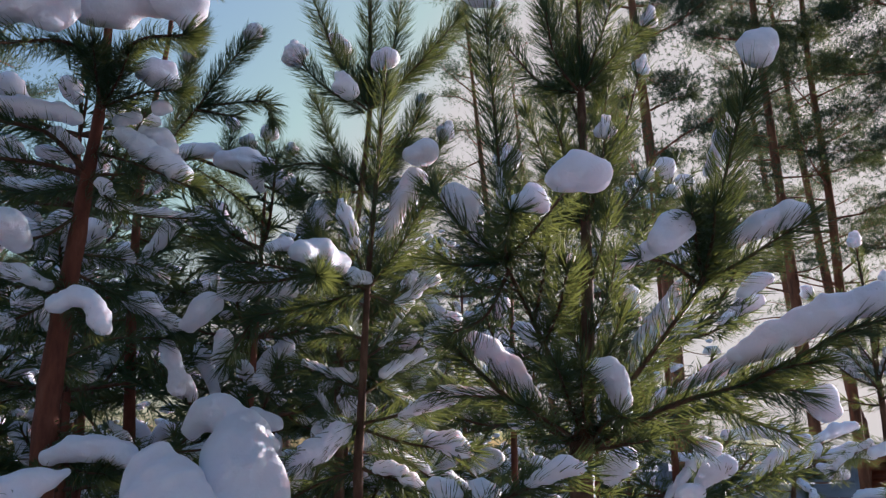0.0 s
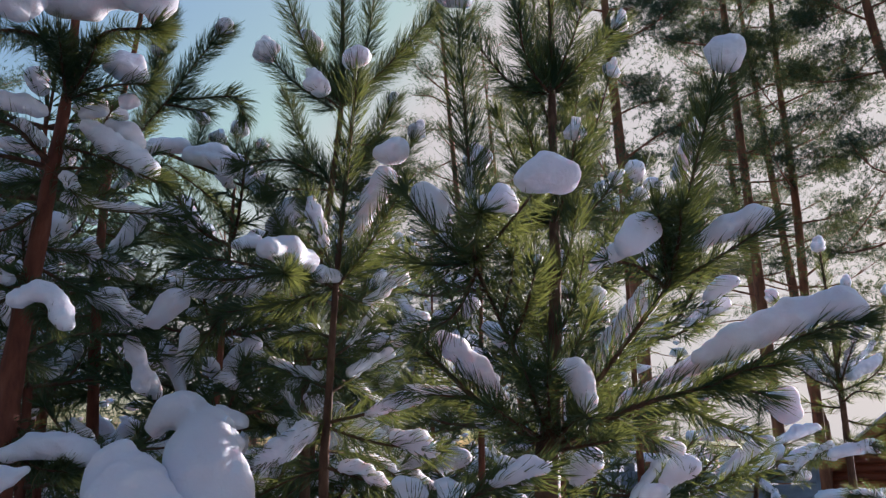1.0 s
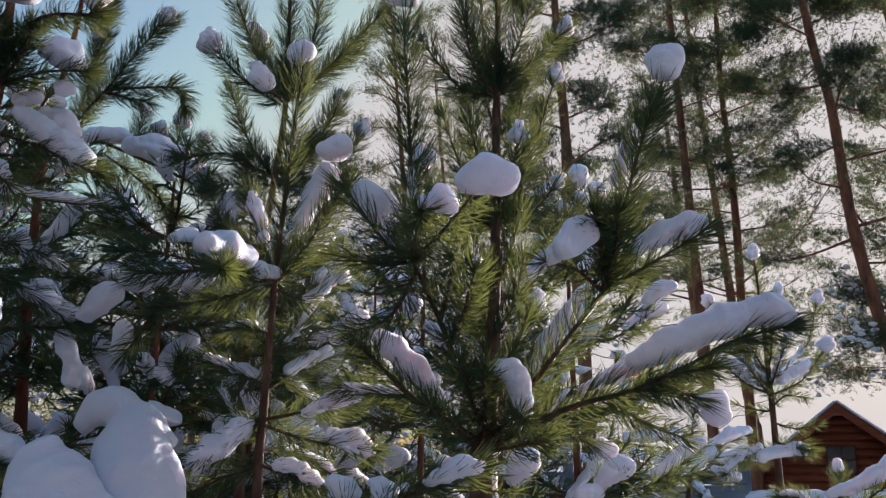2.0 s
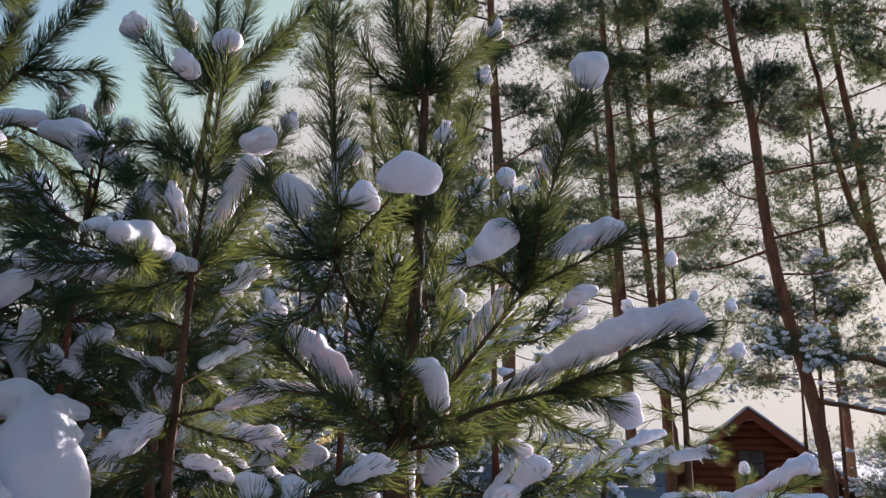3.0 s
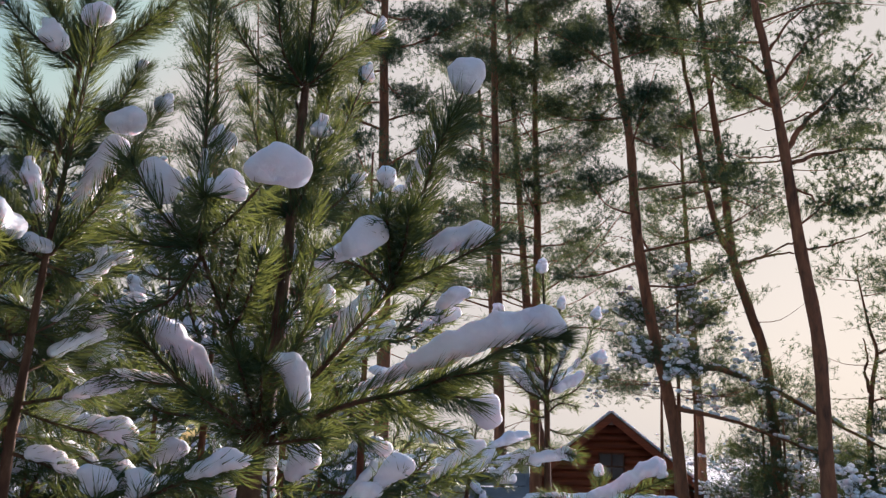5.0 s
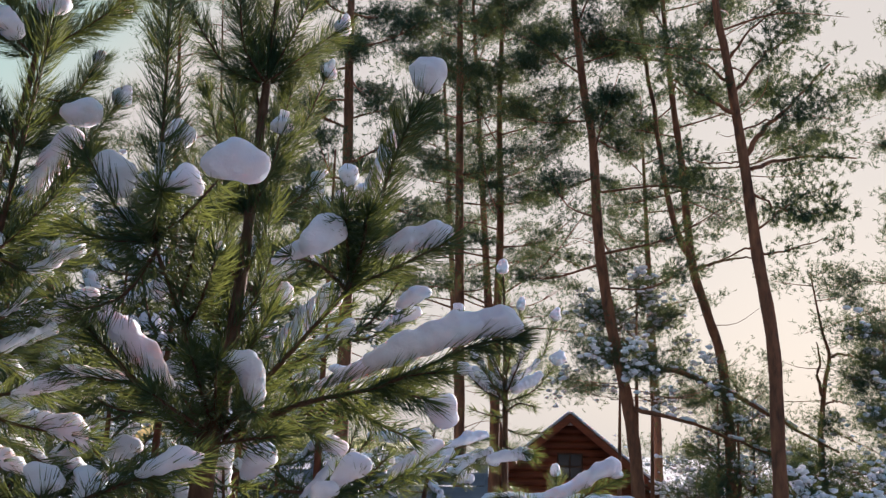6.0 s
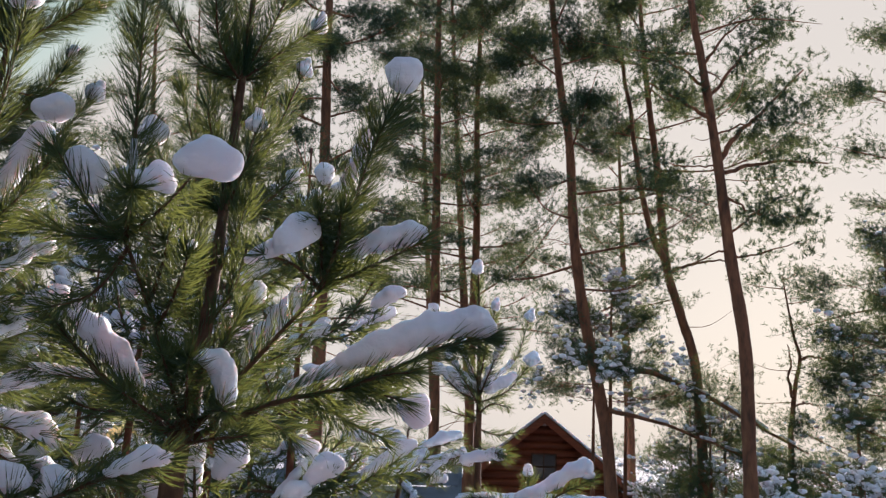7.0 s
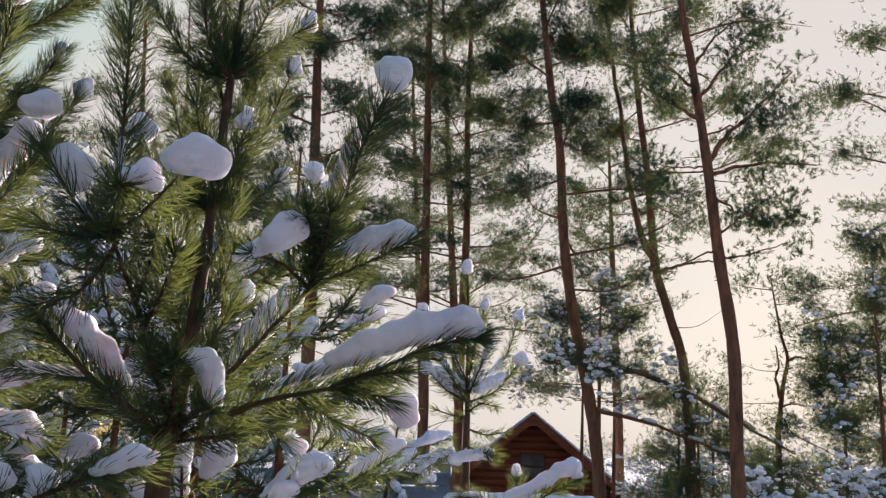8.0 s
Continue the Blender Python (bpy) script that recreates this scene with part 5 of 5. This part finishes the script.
# ---- trees that close the view further off ----
for i, (x, y, h, b, s) in enumerate([
        (1.2, 21.0, 15, 4.5, 1.0), (9.65, 24.0, 18, 4.5, 1.1),
        (8.4, 18.6, 16, 5.0, 1.0), (27.0, 17.5, 14, 3.4, 1.2), (31.0, 22.0, 15, 4.0, 1.2),
        (3.0, 28.0, 17, 5.0, 1.1), (-6.0, 26.0, 9, 1.0, 1.3), (-11.0, 24.0, 10, 1.0, 1.3), (-15.0, 30.0, 11, 1.5, 1.3), (-9.2, 16.5, 11, 2.6, 1.2),
        (-1.5, 22.0, 7.0, 0.5, 1.2), (-4.0, 19.0, 5.5, 0.3, 1.1), (2.4, 17.0, 5.5, 0.4, 0.9)]):
    g = ground_height(x, y)
    tall_pine([(x, y, g + 1.5), (x + 0.15, y, g + 3), (x - 0.1, y, g + 5)], 0.12, h, b, 30 + i, spread=s, fine=0.8, dead=5, blades=8, pads=11)

# ---- unseen pines behind and beside the camera, added to block skylight ----
for i, (x, y, h, s) in enumerate([(-7.5, -8.0, 9, 1.4), (1.0, -11.0, 10, 1.5), (8.0, -8.5, 10, 1.4), (-11.0, -1.5, 9, 1.5), (-9.0, 5.0, 9, 1.5), (12.0, -3.0, 10, 1.4), (-4.0, -13.0, 10, 1.5), (14.0, 2.0, 9, 1.2), (-5.2, 0.4, 8, 1.3), (-4.0, -4.5, 8, 1.3), (-3.0, -1.6, 7, 1.2), (-1.6, -3.6, 7, 1.2), (-5.8, -2.4, 9, 1.4), (3.4, -5.6, 9, 1.4), (5.6, -3.2, 8, 1.3), (0.4, -6.4, 9, 1.4), (-7.0, -5.0, 10, 1.4), (6.2, -7.0, 10, 1.4), (8.4, -1.6, 9, 1.3)]):
    g = ground_height(x, y)
    tall_pine([(x, y, g + 1.5), (x + 0.1, y, g + 3), (x, y, g + 5)], 0.13, h, 1.6, 80 + i, spread=s, fine=0.8, dead=2, pad_size=1.6, pads=13, blades=5)

# ---- half-grown pines with snow, between the trunks ----
MID = dict(name="half_grown_pine", label="half-grown pine with snow on its tufts", thick=1.4, dead=0)


def half_grown(i, x, y, h, base, snowy, spread, pads, pad_size, blades=12):
    g = ground_height(x, y)
    tall_pine([(x, y, g + 0.5), (x + 0.03, y, g + 1.2)], 0.05, h, base, 60 + i, snowy=snowy, spread=spread, pads=pads, pad_size=pad_size, blades=blades, **MID)


# beside the cabin, partly in the sun
half_grown(0, 8.9, 13.5, 4.8, 2.5, 0.2, 0.8, 12, 0.8)
half_grown(1, 10.85, 13.7, 3.0, -0.6, 0.1, 0.6, 8, 0.85)
half_grown(3, 11.2, 12.4, 1.6, -0.6, 0.08, 0.7, 13, 0.85)
half_grown(4, 11.75, 14.6, 2.6, -0.6, 0.08, 0.6, 8, 0.85)
half_grown(5, 12.6, 13.6, 1.5, -0.7, 0.15, 0.7, 10, 0.8)
half_grown(16, 8.62, 13.1, 4.5, 2.5, 0.2, 0.75, 12, 0.8)
half_grown(17, 8.25, 13.05, 3.9, 2.4, 0.2, 0.8, 10, 0.75)
half_grown(18, 10.25, 12.4, 2.9, -0.6, 0.10, 0.8, 8, 0.85)
half_grown(2, 9.7, 14.2, 4.4, 2.3, 0.15, 0.8, 12, 0.85)
half_grown(50, 11.0, 12.9, 2.5, -0.6, 0.15, 0.8, 8, 0.85)
# scrub beyond the cabin
for k, (x, y, h) in enumerate([(13.2, 19.0, 1.7), (15.4, 19.5, 1.6), (17.6, 19.0, 1.9), (19.8, 18.5, 1.8), (22.0, 18.0, 2.2), (14.4, 22.0, 2.0), (18.6, 22.0, 2.0), (6.0, 21.0, 2.2), (3.6, 22.0, 2.0), (8.2, 22.5, 2.2)]):
    half_grown(70 + k, x, y, h, -1.0, 0.1, 1.0, 3, 1.4, 9)
for k, (x, y, h) in enumerate([(12.3, 16.2, 1.5), (13.6, 16.4, 1.3), (14.9, 16.0, 1.4), (16.4, 15.6, 1.4), (11.6, 15.4, 1.2)]):
    half_grown(90 + k, x, y, h, -1.0, 0.55, 0.75, 7, 0.9, 9)
# the dense dark ones further along
half_grown(6, 11.9, 10.7, 3.8, -0.6, 0.05, 0.8, 16, 0.9)
half_grown(13, 11.6, 9.7, 5.4, -0.5, 0.08, 1.0, 17, 0.9)
half_grown(7, 13.6, 10.8, 4.9, -0.6, 0.05, 0.95, 16, 0.9)
half_grown(8, 14.9, 11.4, 5.6, -0.6, 0.05, 1.0, 11, 0.9)
# low ones under fresh snow
half_grown(9, 10.3, 9.2, 1.35, -0.5, 1.0, 0.42, 5, 0.6)
half_grown(10, 9.5, 9.0, 1.12, -0.6, 1.0, 0.36, 5, 0.6)
half_grown(11, 11.2, 9.5, 1.2, -0.6, 1.0, 0.42, 5, 0.6)
half_grown(12, 11.9, 9.2, 1.3, -0.6, 0.9, 0.42, 5, 0.6)
half_grown(14, 8.7, 9.3, 1.15, -0.6, 1.0, 0.4, 5, 0.6)
half_grown(15, 9.2, 9.7, 1.3, -0.6, 0.9, 0.42, 5, 0.6)
# behind the thicket
for k, (x, y, h) in enumerate([(-4.6, 6.4, 3.4), (-3.2, 7.0, 3.6), (-0.6, 7.4, 3.7), (0.6, 7.2, 2.3), (-5.6, 5.2, 3.2), (-2.5, 5.6, 2.6), (-3.8, 5.4, 2.8), (-4.6, 4.2, 2.6)]):
    half_grown(20 + k, x, y, h, -0.4, 0.6, 0.85, 11, 1.2, 10)

# ---- young pines crowded behind the near ones ----


def crowd_pine(seed, height, spread):
    rng = np.random.default_rng(500 + seed)
    tree = thing("young_pine", (0, 0, -30 - 6 * seed), "young pine loaded with snow in the shade", "pine tree", "young pines")
    path = smooth_path([(0, 0, 0), (0.03, 0.01, height * 0.5), (0.0, 0.03, height)], 26)
    part("trunk", tube("trunk", path, np.linspace(0.026, 0.004, 26), 8), RED_BARK, tree)
    z = 0.35
    while z < height - 0.1:
        f = z / height
        o = np.array([np.interp(z, path[:, 2], path[:, d]) for d in range(3)])
        for k in range(5):
            az = k * 1.257 + z * 3 + rng.uniform(-0.3, 0.3)
            ln = spread * (0.16 + 0.62 * (1 - f)) * rng.uniform(0.75, 1.15)
            out = np.array([math.cos(az), math.sin(az), 0])
            rise = rng.uniform(0.05, 0.45) + 0.35 * f
            bp = smooth_path([o, o + ln * (0.55 * out + np.array([0, 0, 0.2 * rise])), o + ln * (out + np.array([0, 0, rise]))], 10)
            tv, tt, tq = tube_arrays(bp, np.linspace(0.0065, 0.003, 10), 5)
            b = part("branch", mesh_of("branch", tv, tt, tq), TWIG, tree)
            NV, NT, off = [], [], 0
            paths = [bp]
            for sgn in (-1, 1):
                sd = np.cross(out, [0, 0, 1]) * sgn
                for frac in (0.45, 0.7):
                    a = bp[int(frac * 9)]
                    paths.append(smooth_path([a, a + 0.2 * ln * (0.7 * out + 0.7 * sd), a + 0.42 * ln * (0.8 * out + 0.6 * sd + np.array([0, 0, 0.35]))], 7))
            for pth in paths:
                l = np.linalg.norm(np.diff(pth, axis=0), axis=1).sum()
                v, t = needle_arrays(rng, pth, int(270 * l), 0.070, 0.15 if pth is bp else 0.0, thick=0.0024, bent=False)
                NV.append(v)
                NT.append(t + off)
                off += len(v)
            part("needles", mesh_of("needles", np.vstack(NV), np.vstack(NT)), NEEDLES, b)
            for pth in paths:
                if rng.random() < (0.32 if height > 2 else 0.2):
                    sr = rng.uniform(0.022, 0.048)
                    q0, q1, q2 = pth[len(pth) // 2], pth[-2], pth[-1]
                    part("snow_cap", snow_mesh([(*(q0 + [0, 0, sr * 0.7]), sr * 0.75), (*(q1 + [0, 0, sr * 0.7]), sr), (*(q2 + [0, 0, sr * 0.4]), sr * 0.8)], cell=0.015), SNOW, b)
        z += rng.uniform(0.2, 0.3)
    return tree


crowd = [crowd_pine(0, 2.75, 1.1), crowd_pine(1, 2.3, 1.1), crowd_pine(2, 1.35, 0.95)]
placed = set()
for kind, x, y, s, a in [
        (0, -1.25, 2.9, 1.0, 10), (1, -0.75, 3.3, 1.0, 80), (0, -1.9, 3.4, 1.05, 150), (1, -0.25, 3.0, 1.02, 200), (0, 0.25, 3.3, 1.08, 250),
        (0, 0.75, 3.0, 1.1, 300), (1, -2.6, 4.2, 1.1, 30), (0, 0.1, 4.6, 1.2, 130), (0, -0.6, 4.2, 1.15, 170),
        (1, -3.4, 4.6, 1.0, 60),         (2, 1.75, 5.3, 0.9, 240), (2, 2.9, 5.8, 0.8, 10), (2, 3.3, 4.9, 0.75, 300), (1, -0.5, 2.35, 0.85, 220), (1, 1.1, 5.6, 1.2, 45), (2, 0.05, 1.96, 1.0, 250), (2, -0.45, 1.98, 1.0, 130), (2, -0.12, 2.25, 1.0, 210), (2, -0.85, 2.0, 1.0, 10), (1, -0.3, 2.7, 1.0, 60), (1, 0.5, 2.75, 1.0, 160), (0, -1.0, 2.3, 1.0, 75),
        # the last three stand beside and behind the camera, unseen, to block skylight
        (0, -1.6, 2.2, 1.0, 285), (0, -2.2, 2.6, 1.0, 185), (1, -1.55, 0.7, 1.0, 20), (0, -0.9, -0.9, 1.0, 20), (0, 0.9, -1.1, 1.0, 140)]:
    m = pose(x, y, ground_height(x, y) - 0.03, 0, 0, a) @ Matrix.Diagonal((s, s, s, 1))
    if kind not in placed:
        placed.add(kind)
        crowd[kind].matrix_basis = m
    else:
        copy_thing(crowd[kind], pose(x, y, ground_height(x, y) - 0.03, 0, 0, a))

# ---- the log cabin among the trees ----


def box_arrays(lo, hi):
    (x0, y0, z0), (x1, y1, z1) = lo, hi
    v = [(x0, y0, z0), (x1, y0, z0), (x1, y1, z0), (x0, y1, z0), (x0, y0, z1), (x1, y0, z1), (x1, y1, z1), (x0, y1, z1)]
    q = [(0, 3, 2, 1), (4, 5, 6, 7), (0, 1, 5, 4), (1, 2, 6, 5), (2, 3, 7, 6), (3, 0, 4, 7)]
    return v, q


def box(name, lo, hi, mat, parent, label="", worn=0.008):
    v, q = box_arrays(lo, hi)
    bm = bmesh.new()
    vs = [bm.verts.new(c) for c in v]
    for f in q:
        bm.faces.new([vs[i] for i in f])
    bmesh.ops.bevel(bm, geom=bm.edges[:], offset=worn, segments=1, affect="EDGES")
    me = bpy.data.meshes.new(name)
    bm.to_mesh(me)
    bm.free()
    return part(name, me, mat, parent, label)


def build_cabin():
    half, eave, ridge, deep = 2.3, 1.68, 3.74, 5.0
    x, y = 10.25, 18.3
    g = ground_height(x, y)
    house = thing("log_cabin", (x, y, g), "small reddish-brown log cabin with snow on its gable roof", "cabin")
    house.rotation_euler = (0, 0, radians(-27))
    slope = (ridge - eave) / (half + 0.28)
    # logs of the gable wall, cut to the roof's slope
    z, d = 0.1, 0.19
    while z < ridge - 0.2:
        w = half if z < eave - 0.1 else (ridge - 0.02 - z) / slope
        w = min(w, half)
        if w > 0.12:
            p = np.array([(-w, 0, z), (0, 0, z), (w, 0, z)])
            part("log", tube("log", smooth_path(p, 4), np.full(4, d * 0.54), 10), LOGS, house)
        z += d * 0.93
    for sx in (-1, 1):
        z = 0.1
        while z < eave - 0.1:
            p = np.array([(sx * half, -0.18, z + 0.08), (sx * half, deep / 2, z + 0.08), (sx * half, deep, z + 0.08)])
            part("log", tube("log", smooth_path(p, 4), np.full(4, d * 0.54), 10), LOGS, house)
            z += d * 0.93
        # roof slab, its snow and the gable board
        for nm, mat, t0, t1, y0, y1, out in (("roof_slope", DARK_WOOD, 0.0, 0.09, -0.55, deep + 0.3, 0.35), ("roof_snow", SNOW, 0.094, 0.17, -0.5, deep + 0.25, 0.33), ("barge_board", LOGS, -0.13, 0.06, -0.60, -0.555, 0.36)):
            xo = half + out
            ez = ridge - slope * xo
            v = []
            for yy in (y0, y1):
                v += [(0, yy, ridge + t0), (sx * xo, yy, ez + t0), (sx * xo, yy, ez + t1), (0, yy, ridge + t1)]
            bm = bmesh.new()
            vs = [bm.verts.new(c) for c in v]
            for f in ((0, 1, 2, 3), (7, 6, 5, 4), (0, 4, 5, 1), (1, 5, 6, 2), (2, 6, 7, 3), (3, 7, 4, 0)):
                bm.faces.new([vs[i] for i in f])
            bmesh.ops.recalc_face_normals(bm, faces=bm.faces[:])
            bmesh.ops.bevel(bm, geom=bm.edges[:], offset=0.035 if nm == "roof_snow" else 0.008, segments=2, affect="EDGES")
            me = bpy.data.meshes.new(nm)
            bm.to_mesh(me)
            bm.free()
            part(nm, me, mat, house)
    sash = box("window", (-0.30, -0.16, 2.30), (0.30, -0.12, 2.92), DARK_WOOD, house, "small dark attic window")
    for z0 in (2.34, 2.63):
        for x0 in (-0.26, 0.015):
            box("pane", (x0, -0.166, z0), (x0 + 0.245, -0.156, z0 + 0.25), PANE, sash, worn=0.001)
    return house


build_cabin()

# ---- the board fence with snow along its top ----


def build_fence(x0, x1, y, top, label):
    g = -1.2
    fence = thing("fence", (x0, y, g), label, "fence")
    h = top - g
    n = int((x1 - x0) / 2.0)
    for i in range(n + 1):
        box("post", (i * 2.0 - 0.05, 0.03, 0), (i * 2.0 + 0.05, 0.13, h), FENCE_PAINT, fence)
    for i in range(n):
        z = 0.15
        while z < h - 0.1:
            box("board", (i * 2.0 + 0.004, 0, z), (i * 2.0 + 1.996, 0.025, z + 0.145), FENCE_PAINT, fence)
            z += 0.16
        balls = [(i * 2.0 + s * 2.0 / 5, 0.03, h + 0.03 + 0.01 * math.sin(i * 3 + s), 0.075 + 0.012 * math.sin(s * 2.1 + i)) for s in range(6)]
        part("snow_cap", snow_mesh(balls, cell=0.02), SNOW, fence)
    return fence


build_fence(0.2, 4.2, 9.4, 1.44, "tall grey-blue board fence with a ridge of snow")
build_fence(4.2, 8.2, 9.4, 1.02, "grey-blue board fence with a thin ridge of snow")
build_fence(9.0, 19.0, 14.6, 0.62, "low grey board fence with a ridge of snow")
